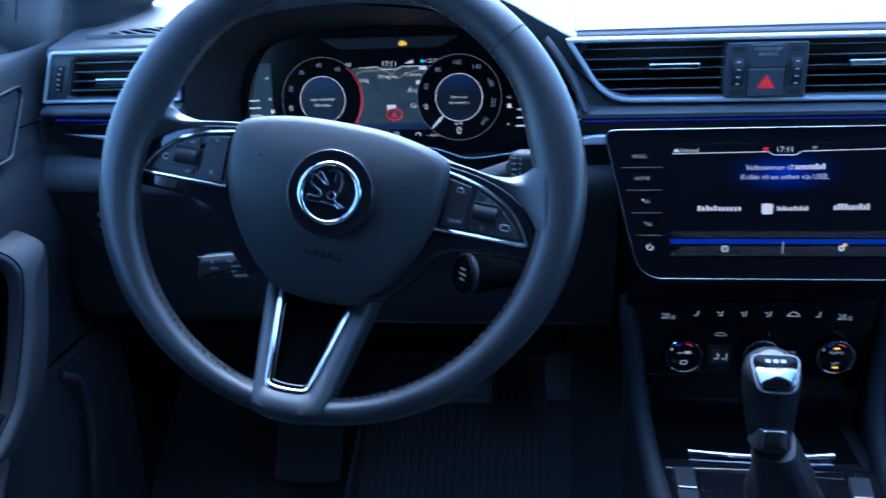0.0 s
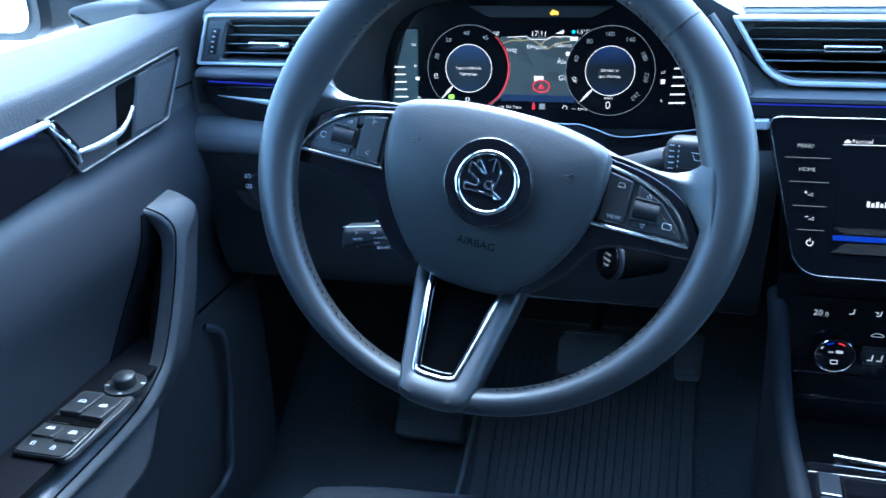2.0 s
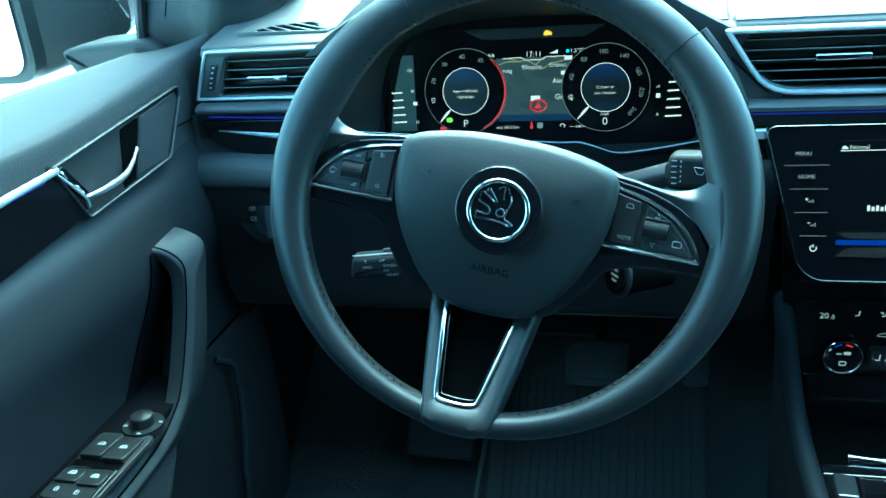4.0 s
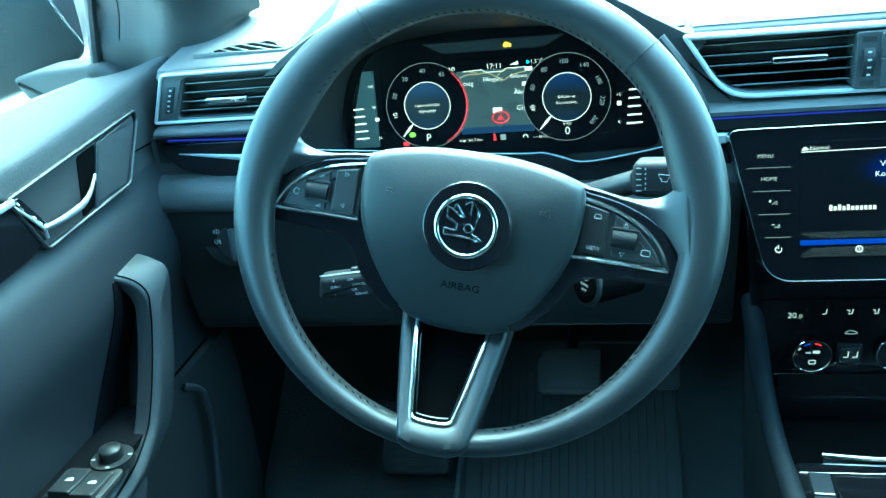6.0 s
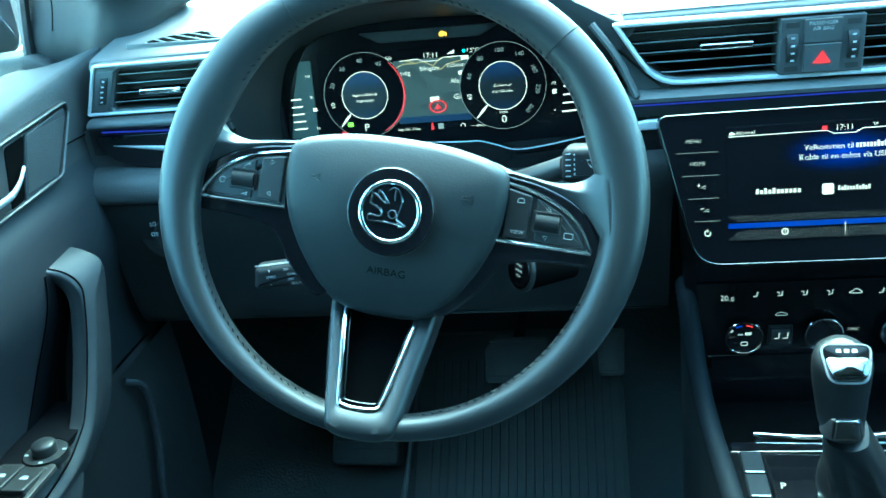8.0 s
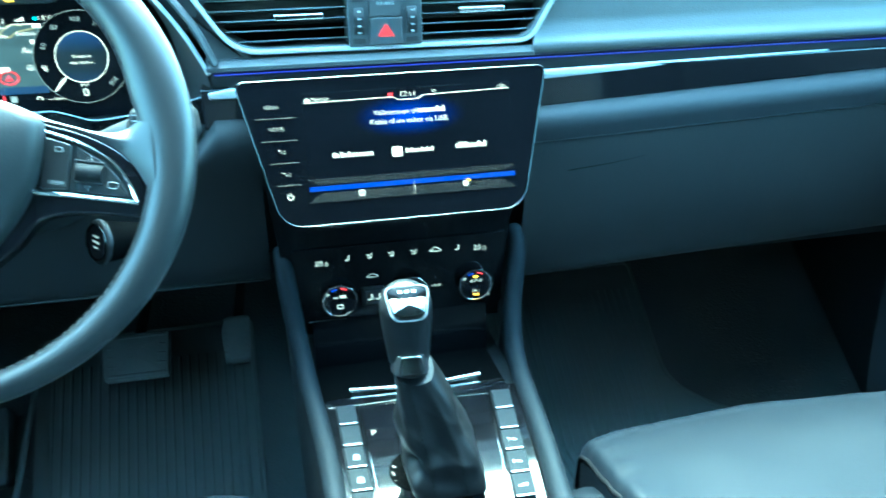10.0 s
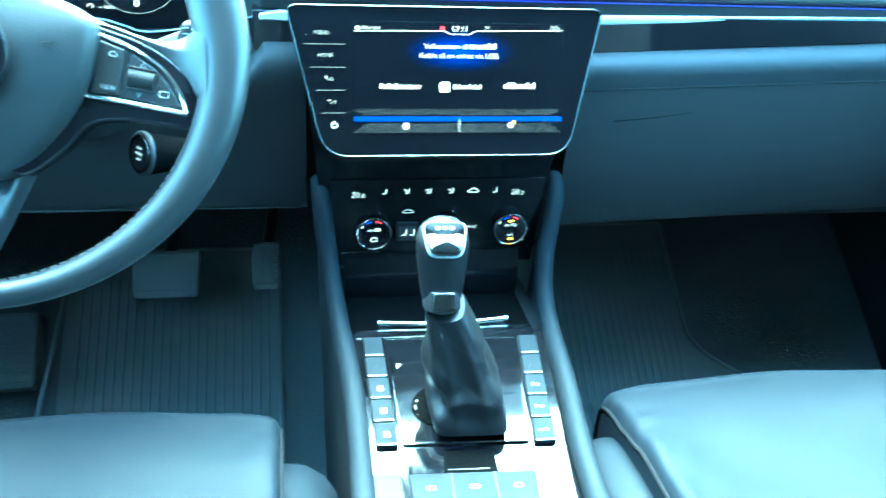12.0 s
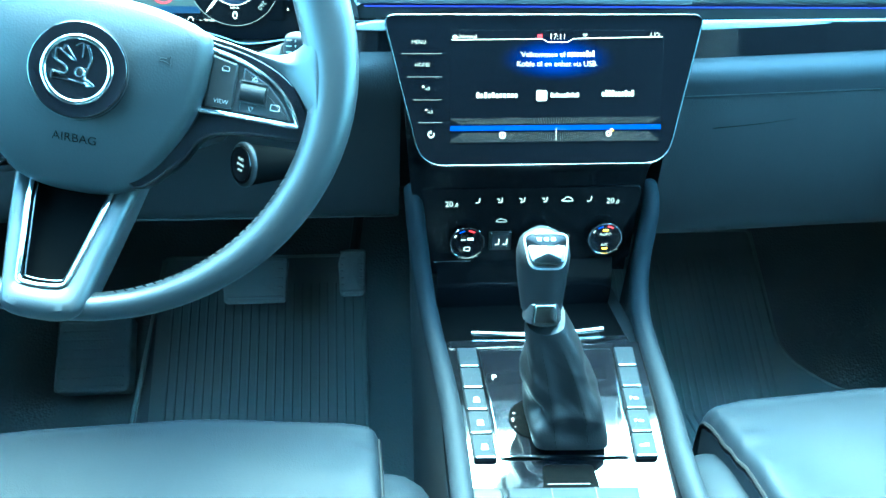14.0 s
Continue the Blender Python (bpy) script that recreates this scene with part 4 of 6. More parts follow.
part("gauge_symbol", tube([(0.034 + 0.0032 * math.cos(a), -0.006 + 0.0032 * math.sin(a), 0.0083) for a in (-0.5 + 0.42 * k for k in range(10))], 0.0003, 4), PRINT, cruise)

start = thing("start_button", facing(-0.0235, 0.812, 0.5445, 12, -54), "round black engine start button with chrome ring", "button")
part("collar", slab(circle(0.0205, 40), -0.004, 0.0, 0.002), DARK, start)
part("socket", rings(bmesh.new(), [[(r * math.cos(2 * math.pi * k / 32), r * math.sin(2 * math.pi * k / 32), z) for k in range(32)] for r, z in ((0.012, -0.060), (0.0195, -0.004))]), VOID, start)
part("ring", hollow(circle(0.0172, 40), circle(0.0158, 40), -0.006, 0.002, 0.0006), FRAME, start)
part("cap", slab(circle(0.0158, 40), -0.006, 0.001, 0.001), GLOSS, start)
for s, y in (("START", 0.0050), ("ENGINE", 0.0), ("STOP", -0.0050)):
    words(s, 0.0032, DIM, start, 0, y, 0.0013)

knob = thing("light_switch", facing(-0.414, 0.921, 0.560, 6, 6), "round dark headlamp switch with white symbols", "light switch")
part("plate", slab(circle(0.034, 40), -0.02, 0.003, 0.002), HARD, knob)
part("dial", slab(circle(0.021, 40, 0.006, -0.004), 0.003, 0.016, 0.003), DARK, knob)
part("grip", box(0.002, 0.010, -0.022, 0.014, 0.014, 0.022, 0.002), SWITCH, knob)
for y, flip in ((0.012, 1), (0.0005, -1)):
    bow = [(flip * (0.0004 + 0.0030 * math.sin(math.pi * k / 10)), 0.0024 * math.cos(math.pi * k / 10)) for k in range(11)]
    part("lamp_symbol", tube([(p - 0.012, q + y, 0.0172) for p, q in bow], 0.00035, 4, True), PRINT, knob)
    for k in (-1, 0, 1):
        part("lamp_ray", tube([(-0.012 - flip * 0.0012, y + 0.0017 * k, 0.0172), (-0.012 - flip * 0.0036, y + 0.0017 * k - 0.0007, 0.0172)], 0.00035, 4), PRINT, knob)

# ---- instrument cluster ----
clu = thing("instrument_cluster", facing(-0.118, 1.003, 0.675, 8.5), "lit digital instrument cluster with two dials and a map", "instrument cluster")
glass = mirrored([(0, 0.078), (0.10, 0.076), (0.138, 0.058), (0.158, 0.024), (0.168, -0.02), (0.170, -0.058), (0, -0.064)])
part("panel", slab(rounded(glass, 0.008), -0.012, -0.002, 0.001), LCD, clu)
disp = part("map_display", slab(rounded([(-0.126, -0.041), (0.126, -0.041), (0.126, 0.046), (-0.126, 0.046)], 0.002), -0.003, 0.0, 0.0004), LCD, clu)
part("map_sea", slab(rounded([(-0.040, -0.030), (0.038, -0.030), (0.040, 0.034), (-0.042, 0.034)], 0.002), -0.001, 0.0004, 0.0001), MAP, disp)
for pts in ([(-0.034, 0.022), (-0.02, 0.026), (-0.010, 0.014), (-0.004, 0.002), (-0.012, 0.006), (-0.026, 0.014)], [(0.0, 0.018), (0.014, 0.012), (0.030, 0.014), (0.036, 0.026), (0.02, 0.030)],
            [(0.008, -0.004), (0.026, -0.002), (0.034, -0.010), (0.018, -0.012)], [(-0.018, -0.014), (-0.010, -0.020), (0.004, -0.024), (0.010, -0.018), (0.0, -0.014)], [(-0.036, -0.004), (-0.030, 0.004), (-0.024, -0.002)]):
    part("map_land", slab(spline(pts, 4), 0.0003, 0.0007, 0.0001), LAND, disp)
for pts in ([(-0.040, 0.026), (-0.030, 0.030), (-0.018, 0.030), (-0.008, 0.031), (0.002, 0.026), (0.010, 0.022), (0.018, 0.027), (0.034, 0.030)], [(0.002, 0.026), (0.012, 0.034), (0.024, 0.033)], [(-0.03, 0.034), (-0.018, 0.031)]):
    part("map_road", tube([(p.x, p.y, 0.0009) for p in spline(pts, 4, False)], 0.0006, 4), ROAD, disp)
part("status_line", tube([(-0.034, 0.0335, 0.001), (-0.014, 0.0345, 0.001), (-0.009, 0.0315, 0.001), (0.009, 0.0315, 0.001), (0.014, 0.0345, 0.001), (0.034, 0.0345, 0.001)], 0.0004, 4), WHITE, disp)
part("blue_band", slab(rounded([(-0.040, -0.034), (0.040, -0.034), (0.040, -0.027), (-0.040, -0.027)], 0.001), 0.0002, 0.0006, 0.0001), NAVY, disp)
for s, size, x, y, mat in (("17:11", 0.0080, 0.000, 0.0372, WHITE), ("SØ", 0.0055, -0.046, 0.0372, WHITE), ("1.5°C", 0.0060, 0.046, 0.0395, WHITE), ("Ellingsøy", 0.0062, -0.002, 0.0238, WHITE), ("Eidsnes", 0.0062, 0.026, 0.0255, WHITE),
                           ("tvåg", 0.0068, -0.029, 0.0205, WHITE), ("Ålesu", 0.0072, 0.028, 0.0085, WHITE), ("Gisk", 0.0078, 0.029, -0.0085, WHITE), ("trip 161.7 km", 0.0046, -0.030, -0.0405, WHITE), ("— km/h", 0.0050, 0.046, -0.0405, WHITE)):
    words(s, size, mat, disp, x, y, 0.0012)
part("snowflake", slab(circle(0.0020, 6, 0.0365, 0.0395), 0.0008, 0.0012, 0.0001), CYAN, disp)
part("north_arrow", slab([Vector((-0.0525, 0.0352)), Vector((-0.0495, 0.0352)), Vector((-0.051, 0.0388))], 0.0008, 0.0012, 0.0001), WHITE, disp)
part("signal_wedge", slab([Vector((0.017, 0.0375)), Vector((0.026, 0.0375)), Vector((0.026, 0.0415))], 0.0008, 0.0012, 0.0001), WHITE, disp)
part("position_ring", tube([(0.004 + 0.0088 * math.cos(a), -0.0175 + 0.0062 * math.sin(a), 0.0012) for a in (2 * math.pi * k / 32 for k in range(32))], 0.0009, 5, True), RED, disp)
part("position_arrow", slab([Vector((-0.0005, -0.0205)), Vector((0.0085, -0.0205)), Vector((0.004, -0.0140))], 0.0010, 0.0014, 0.0001), RED, disp)
bar(WHITE, disp, 0.001, -0.0095, 0.010, 0.0055, 0.0008, name="map_tag")
for x, y in ((0.037, 0.0325), (0.033, 0.0170), (0.034, 0.0030)):
    bar(WHITE, disp, x, y, 0.0080, 0.0042, 0.0008, name="map_tag")
part("seat_belt_lamp", slab(rounded([(-0.0055, -0.0425), (-0.0020, -0.0425), (-0.0032, -0.0345), (-0.0045, -0.0345)], 0.001), 0.0008, 0.0012, 0.0001), RED, disp)
bar(DIM, disp, 0.0055, -0.0390, 0.006, 0.0060, 0.0008, name="lane_symbol")
part("limiter_symbol", tube([(0.030 + 0.0024 * math.cos(a), -0.0400 + 0.0024 * math.sin(a), 0.001) for a in (-0.6 + 0.44 * k for k in range(10))], 0.0004, 4), WHITE, disp)


def fading_cap():
    """Dial centre: blue light that fades from the top towards the middle, and faintly from the foot."""
    m = glow("dial_centre_glow", (0.03, 0.10, 0.42), 0.0)
    n, l = m.node_tree.nodes, m.node_tree.links
    b = n["Principled BSDF"]
    co, sep, top, foot, both = n.new("ShaderNodeTexCoord"), n.new("ShaderNodeSeparateXYZ"), n.new("ShaderNodeMapRange"), n.new("ShaderNodeMapRange"), n.new("ShaderNodeMath")
    l.new(co.outputs["Object"], sep.inputs[0])
    for node, a, z, high in ((top, 0.004, 0.024, 0.0085), (foot, -0.012, -0.025, 0.003)):
        node.inputs[1].default_value, node.inputs[2].default_value, node.inputs[4].default_value = a, z, high
        l.new(sep.outputs["Y"], node.inputs[0])
    both.operation = "ADD"
    l.new(top.outputs[0], both.inputs[0])
    l.new(foot.outputs[0], both.inputs[1])
    l.new(both.outputs[0], b.inputs["Emission Strength"])
    return m


CAP = fading_cap()


def dial(x, y, numbers, first, step, red, lines):
    d = part("dial", slab(circle(0.0465, 64), -0.001, 0.0016, 0.0002), LCD, clu, at=pose(x, y, 0))
    part("outer_ring", tube([(p.x, p.y, 0.0018) for p in circle(0.0462, 64)], 0.00022, 4, True), DIM, d)
    part("inner_ring", tube([(p.x, p.y, 0.0020) for p in circle(0.0255, 64)], 0.0004, 5, True), WHITE, d)
    part("blue_cap", slab(circle(0.0248, 48), 0.0012, 0.0017, 0.0001), CAP, d, "dial centre fading to blue at its top")
    for k, s in enumerate(numbers):
        a = radians(first - step * k)
        words(s, 0.0068, WHITE if k == 0 else DIM, d, 0.0375 * math.cos(a), 0.0375 * math.sin(a), 0.0020, turn=math.degrees(a) - 90 if not 40 < math.degrees(a) % 360 < 140 else 0)
    for k, s in enumerate(lines):
        words(s, 0.0042, WHITE, d, 0, 0.0005 - 0.0062 * k, 0.0022)
    a = radians(228)
    part("needle", tube([(0.026 * math.cos(a), 0.026 * math.sin(a), 0.0022), (0.033 * math.cos(a), 0.033 * math.sin(a), 0.0022), (0.0445 * math.cos(a), 0.0445 * math.sin(a), 0.0022)], [0.0007, 0.0016, 0.0005], 5, flat=0.3), WHITE, d)
    if red:
        part("red_arc", tube([(0.0445 * math.cos(b), 0.0445 * math.sin(b), 0.0022) for b in (radians(50 - 115 * k / 24) for k in range(25))], [0.0004 + 0.0006 * math.sin(math.pi * k / 24) for k in range(25)], 5, flat=0.3), RED, d, "red limit band")
    return d


dial(-0.076, 0.0, ["10", "20", "30", "40", "45"], 194, 33.3, True, ["Ingen trafikkskilt", "tilgjengelige."])
dial(0.076, 0.0, ["40", "60", "80", "100", "140", "180", "220", "260"], 195, 34, False, ["Enheten er", "ikke tilkoblet."])
words("P", 0.0115, WHITE, clu, -0.077, -0.0355, 0.0024)
words("0", 0.0115, WHITE, clu, 0.0755, -0.0360, 0.0024)
words("km/h", 0.0044, WHITE, clu, 0.0755, -0.0280, 0.0024)
part("auto_hold_lamp", slab(rounded([(-0.0985, -0.0335), (-0.092, -0.0335), (-0.092, -0.0285), (-0.0985, -0.0285)], 0.002), 0.0018, 0.0024, 0.0001), GREEN, clu, "lit green symbol")
part("brake_lamp", slab(rounded([(-0.1070, -0.0435), (-0.100, -0.0435), (-0.100, -0.0385), (-0.1070, -0.0385)], 0.0015), 0.0, 0.0006, 0.0001), RED, clu, "lit red symbol")
for s in (-1, 1):
    fade = [(s * 0.1345, 0.041), (s * 0.1475, 0.041), (s * 0.1585, 0.0), (s * 0.165, -0.043), (s * 0.1345, -0.043)]
    if s < 0:
        part("gauge_field", slab(rounded(fade, 0.002), -0.002, -0.0004, 0.0002), GAUGE, clu)
    for k in range(5):
        y = -0.0325 + 0.0082 * k if s < 0 else -0.0315 + 0.0088 * k
        w = 0.0150 - 0.0008 * k if s < 0 else 0.0165 - 0.0016 * k
        bar(WHITE, clu, s * (0.146 if s > 0 else 0.153 + 0.0005 * k), y, w, 0.0016, 0.0004, turn=2, name="gauge_bar")
for s, x, y in (("130", -0.139, 0.0245), ("90", -0.137, 0.0015), ("50", -0.133, -0.0330), ("1/1", 0.130, 0.029), ("1/2", 0.130, -0.001), ("R", 0.130, -0.030)):
    words(s, 0.0040, WHITE, clu, x, y, 0.0006)
bar(WHITE, clu, -0.1345, -0.0120, 0.0046, 0.0038, 0.0004, name="temperature_symbol")
bar(WHITE, clu, 0.1305, -0.0100, 0.0044, 0.0046, 0.0004, name="fuel_symbol")
part("lamp_strip", slab(rounded([(-0.078, 0.066), (-0.055, 0.054), (0.055, 0.054), (0.078, 0.066)], 0.004), -0.004, 0.0006, 0.0006), DARK, clu)
block = [(-0.0042, -0.0016), (-0.0030, -0.0016), (-0.0030, -0.0026), (0.0006, -0.0026), (0.0014, -0.0018), (0.0026, -0.0018), (0.0026, -0.0026), (0.0044, -0.0022), (0.0044, 0.0010), (0.0026, 0.0012), (0.0020, 0.0020), (0.0004, 0.0020), (0.0004, 0.0030), (-0.0018, 0.0030), (-0.0018, 0.0020), (-0.0030, 0.0018), (-0.0032, 0.0004), (-0.0042, 0.0004)]
part("engine_lamp", slab([Vector((0.0152 + x, 0.0590 + y)) for x, y in block], 0.0006, 0.0012, 0.00005), AMBER, clu, "lit amber engine symbol")

# ---- infotainment screen ----
SCR_BACK = math.degrees(math.atan(0.29))
scr = thing("infotainment_screen", facing(0.2600, 0.8565, 0.5995, SCR_BACK), "wide lit touchscreen in a chrome frame, showing a phone link menu", "touchscreen")
so = rounded([(-0.1540, 0.0690), (-0.1200, -0.0715), (0.1215, -0.0715), (0.1530, 0.0700)], [0.012, 0.024, 0.024, 0.012], 8)
part("frame", hollow(so, inset(so, 0.0011), -0.020, 0.0010, 0.0005), FRAME, scr, "thin chrome frame")
part("body", slab(inset(so, 0.0012), -0.035, -0.0005, 0.0006), LCD, scr, "gloss black screen glass")
lit = part("display", slab(rounded([(-0.0915, -0.0500), (0.1145, -0.0500), (0.1130, 0.0550), (-0.0915, 0.0550)], 0.0008), -0.001, 0.0000, 0.0002), LCD, scr, "lit display")
cx = 0.0105
for s, y in (("MENU", 0.0438), ("HOME", 0.0232)):
    words(s, 0.0050, ICON, scr, -0.1205 + 0.003 * (0.0438 - y) / 0.02, y, 0.0002)
for k in range(4):
    y = 0.0335 - 0.0212 * k
    part("button_line", box(-0.1365 + 0.0050 * k, -0.0990, y - 0.0002, y + 0.0002, -0.0002, 0.0003), DIM, scr, smooth=False)
for y, d in ((0.0020, 1), (-0.0195, 0)):
    x = -0.1155 if d else -0.1130
    part("volume_symbol", tube([(x, y - 0.0016, 0.0002), (x + 0.0046, y - 0.0016, 0.0002), (x + 0.0046, y + 0.0010, 0.0002)], 0.00028, 4, True), ICON, scr)
    bar(WHITE, scr, x - 0.0012, y + 0.0012, 0.0026, 0.0006, 0.0001, name="sign")
    if d:
        bar(WHITE, scr, x - 0.0012, y + 0.0012, 0.0006, 0.0026, 0.0001, name="sign")
part("power_symbol", tube([(-0.1098 + 0.0027 * math.cos(a), -0.0413 + 0.0027 * math.sin(a), 0.0002) for a in (2.0 + 0.44 * k for k in range(12))], 0.0004, 4), WHITE, scr)
bar(WHITE, scr, -0.1098, -0.0390, 0.0007, 0.0032, 0.0001, name="power_symbol")
part("status_line", tube([(-0.090, 0.0460, 0.0003), (-0.0045, 0.0470, 0.0003), (0.001, 0.0440, 0.0003), (0.020, 0.0440, 0.0003), (0.0255, 0.0472, 0.0003), (0.112, 0.0490, 0.0003)], 0.00035, 4), WHITE, lit)
words("Normal", 0.0052, WHITE, lit, -0.0745, 0.0490, 0.0004)
part("drive_mode_symbol", slab([Vector((-0.0865 + p, 0.0484 + q)) for p, q in ((-0.0026, -0.0010), (0.0026, -0.0010), (0.0026, 0.0006), (0.0016, 0.0008), (0.0008, 0.0020), (-0.0012, 0.0020), (-0.0020, 0.0007), (-0.0026, 0.0005))], 0.0002, 0.0005, 0.00005), WHITE, lit)
words("17:11", 0.0074, WHITE, lit, cx, 0.0488, 0.0004)
bar(RED, lit, -0.0065, 0.0490, 0.0045, 0.0042, 0.0002, name="phone_symbol")
words("TP", 0.0044, WHITE, lit, 0.0365, 0.0500, 0.0004)
words("1.5°c", 0.0050, WHITE, lit, 0.1045, 0.0510, 0.0004)
words("Velkommen til", 0.0072, WHITE, lit, cx - 0.0135, 0.0325, 0.0006)
blocks(WHITE, lit, cx + 0.0225, 0.0325, 0.0270, 0.0054, 9, "product_name_bar")
words("Koble til en enhet via USB.", 0.0072, WHITE, lit, cx, 0.0238, 0.0006)


def halo_material():
    """Blue light of the display that dies away from its middle."""
    m = bpy.data.materials.new("blue_halo")
    m.use_nodes = True
    n, l = m.node_tree.nodes, m.node_tree.links
    b = n["Principled BSDF"]
    b.inputs["Base Color"].default_value = (0.004, 0.004, 0.005, 1)
    b.inputs["Roughness"].default_value = 0.12
    b.inputs["Specular IOR Level"].default_value = 0.12
    b.inputs["Emission Color"].default_value = (0.01, 0.08, 0.9, 1)
    co, gr, mp, pw = n.new("ShaderNodeTexCoord"), n.new("ShaderNodeTexGradient"), n.new("ShaderNodeMapping"), n.new("ShaderNodeMath")
    gr.gradient_type = "SPHERICAL"
    mp.inputs["Scale"].default_value = (16.5, 16.5, 16.5)
    l.new(co.outputs["Object"], mp.inputs["Vector"])
    l.new(mp.outputs[0], gr.inputs["Vector"])
    pw.operation = "POWER"
    pw.inputs[1].default_value = 2.2
    l.new(gr.outputs["Fac"], pw.inputs[0])
    amp = n.new("ShaderNodeMath")
    amp.operation = "MULTIPLY"
    amp.inputs[1].default_value = 0.021
    l.new(pw.outputs[0], amp.inputs[0])
    l.new(amp.outputs[0], b.inputs["Emission Strength"])
    return m


part("blue_halo", slab(circle(0.0695, 48), -0.0004, 0.0001, 0.00005), halo_material(), lit, at=Matrix.LocRotScale((cx, 0.0285, 0.00005), None, (1.0, 0.37, 1)))
blocks(WHITE, lit, -0.0470, -0.0055, 0.0400, 0.0050, 11, "logo_bar")
part("logo_tile", slab(rounded([(cx - 0.0195, -0.0105), (cx - 0.0095, -0.0105), (cx - 0.0095, -0.0005), (cx - 0.0195, -0.0005)], 0.0022), 0.0001, 0.0005, 0.0001), WHITE, lit)
blocks(WHITE, lit, cx + 0.0078, -0.0056, 0.0280, 0.0042, 11, "logo_bar")
blocks(WHITE, lit, 0.0700, -0.0045, 0.0320, 0.0056, 10, "logo_bar")
part("blue_line", box(-0.0912, 0.1135, -0.0380, -0.0335, 0.0001, 0.0006), BLUE, lit, smooth=False)
for k in range(91):
    u = -1 + 2 * k / 90
    x = cx + 0.102 * u
    for y0, y1, e in ((-0.0320, -0.0262, 1), (-0.0490, -0.0400, -1)):
        lean = 0.014 * u
        bm = bmesh.new()
        bm.faces.new([bm.verts.new(p) for p in ((x - 0.00009, y0, 0.0003), (x + 0.00009, y0, 0.0003), (x + 0.00009 + lean * e * 0.9, y1, 0.0003), (x - 0.00009 + lean * e * 0.9, y1, 0.0003))])
        if abs(x + lean * e * 0.9 - cx) < 0.1035:
            part("ray", bm, DIM, lit, smooth=False)
        else:
            bm.free()
bar(WHITE, lit, cx, -0.0420, 0.0005, 0.0120, 0.0006, name="divider")
part("info_symbol", hollow(circle(0.0032, 24, -0.0415, -0.0425), circle(0.0022, 24, -0.0415, -0.0425), 0.0006, 0.001, 0.0001), WHITE, lit)
bar(WHITE, lit, -0.0415, -0.0425, 0.0007, 0.0028, 0.0008, name="info_symbol")
part("settings_symbol", hollow(circle(0.0028, 12, 0.0620, -0.0418), circle(0.0012, 12, 0.0620, -0.0418), 0.0006, 0.001, 0.0001), WHITE, lit)
part("settings_dot", slab(circle(0.0016, 12, 0.0650, -0.0388), 0.0008, 0.0012, 0.0001), AMBER, lit)

# ---- centre stack and climate panel ----
stack = thing("centre_stack", pose(0.258, 0.90, 0.0), "gloss black centre stack below the touchscreen", "centre stack")
SIN = pose(-0.258, -0.90, 0)
prof = [(0.905, 0.640), (0.872, 0.60), (0.868, 0.545), (0.884, 0.520), (0.893, 0.500), (0.894, 0.400), (0.893, 0.385), (0.96, 0.38), (0.96, 0.64)]
part("fascia", sweep_x(prof, 0.125, 0.392, 4, lambda x, y, z: (0.2585 + (x - 0.2585) * (0.84 + 0.16 * min(1, max(0, (z - 0.38) / 0.2))), y, z)), PANEL, stack, "gloss black fascia", at=SIN)
part("bin_door", sheet(lambda u, v: (0.163 + 0.192 * u, 0.8925 - 0.004 * v - 0.006 * math.sin(math.pi * v), 0.400 - 0.052 * v), 8, 8, 0.004), PANEL, stack, "smooth black roll-top bin door", at=SIN)
# floor coloured near-black for the shade in front of the bin
part("bin_floor", box(0.163, 0.355, 0.80, 0.888, 0.340, 0.3475), VOID, stack, "near-black floor for the shade before the bin", at=SIN, smooth=False)
part("bin_seam", box(0.160, 0.200, 0.8905, 0.8915, 0.4000, 0.4008), SATIN, stack, at=SIN, smooth=False)
part("lid_edge", tube([(0.192 + 0.136 * k / 12, 0.812 - 0.006 * math.sin(math.pi * k / 12), 0.3585) for k in range(13)], 0.0040, 10, flat=0.9), CHROME, stack, "chrome strip along the bin lid", at=SIN)
part("lid_foot", box(0.194, 0.326, 0.806, 0.816, 0.347, 0.355, 0.002), HARD, stack, at=SIN)
part("cross_bar", box(0.166, 0.352, 0.786, 0.803, 0.346, 0.3575, 0.003), GLOSS, stack, at=SIN)
part("inner_wall", box(0.15, 0.37, 0.80, 0.96, 0.30, 0.345), DARK, stack, at=SIN)
part("slot", box(0.195, 0.225, 0.884, 0.886, 0.3790, 0.3805), SATIN, stack, at=SIN, smooth=False)

cli = thing("climate_panel", facing(0.2625, 0.8925, 0.445), "gloss black climate panel with two dials and white symbols", "climate panel")
part("panel", slab(rounded([(-0.112, -0.045), (0.112, -0.045), (0.116, 0.040), (-0.116, 0.040)], 0.004), -0.02, 0.0012, 0.0008), PANEL, cli)
for x in (-0.086, 0.086):
    words("20", 0.0088, ICON, cli, x - 0.002, 0.0225 if x < 0 else 0.0235, 0.0016)
    words(".0", 0.0066, ICON, cli, x + 0.0054, 0.0213 if x < 0 else 0.0223, 0.0016)


def seat_symbol(x, y, arrow):
    s = part("seat_symbol", tube([(x + 0.0022, y + 0.0030, 0.0016), (x + 0.0016, y - 0.0018, 0.0016), (x - 0.0020, y - 0.0024, 0.0016)], [0.0005, 0.0007, 0.0005], 5, flat=0.4), ICON, cli)
    if arrow:
        bar(ICON, cli, x - 0.0020, y + 0.0016, 0.0030, 0.0007, 0.0013, name="air_arrow")
        bar(ICON, cli, x - 0.0010, y + 0.0002, 0.0012, 0.0012, 0.0013, turn=45, name="air_arrow")


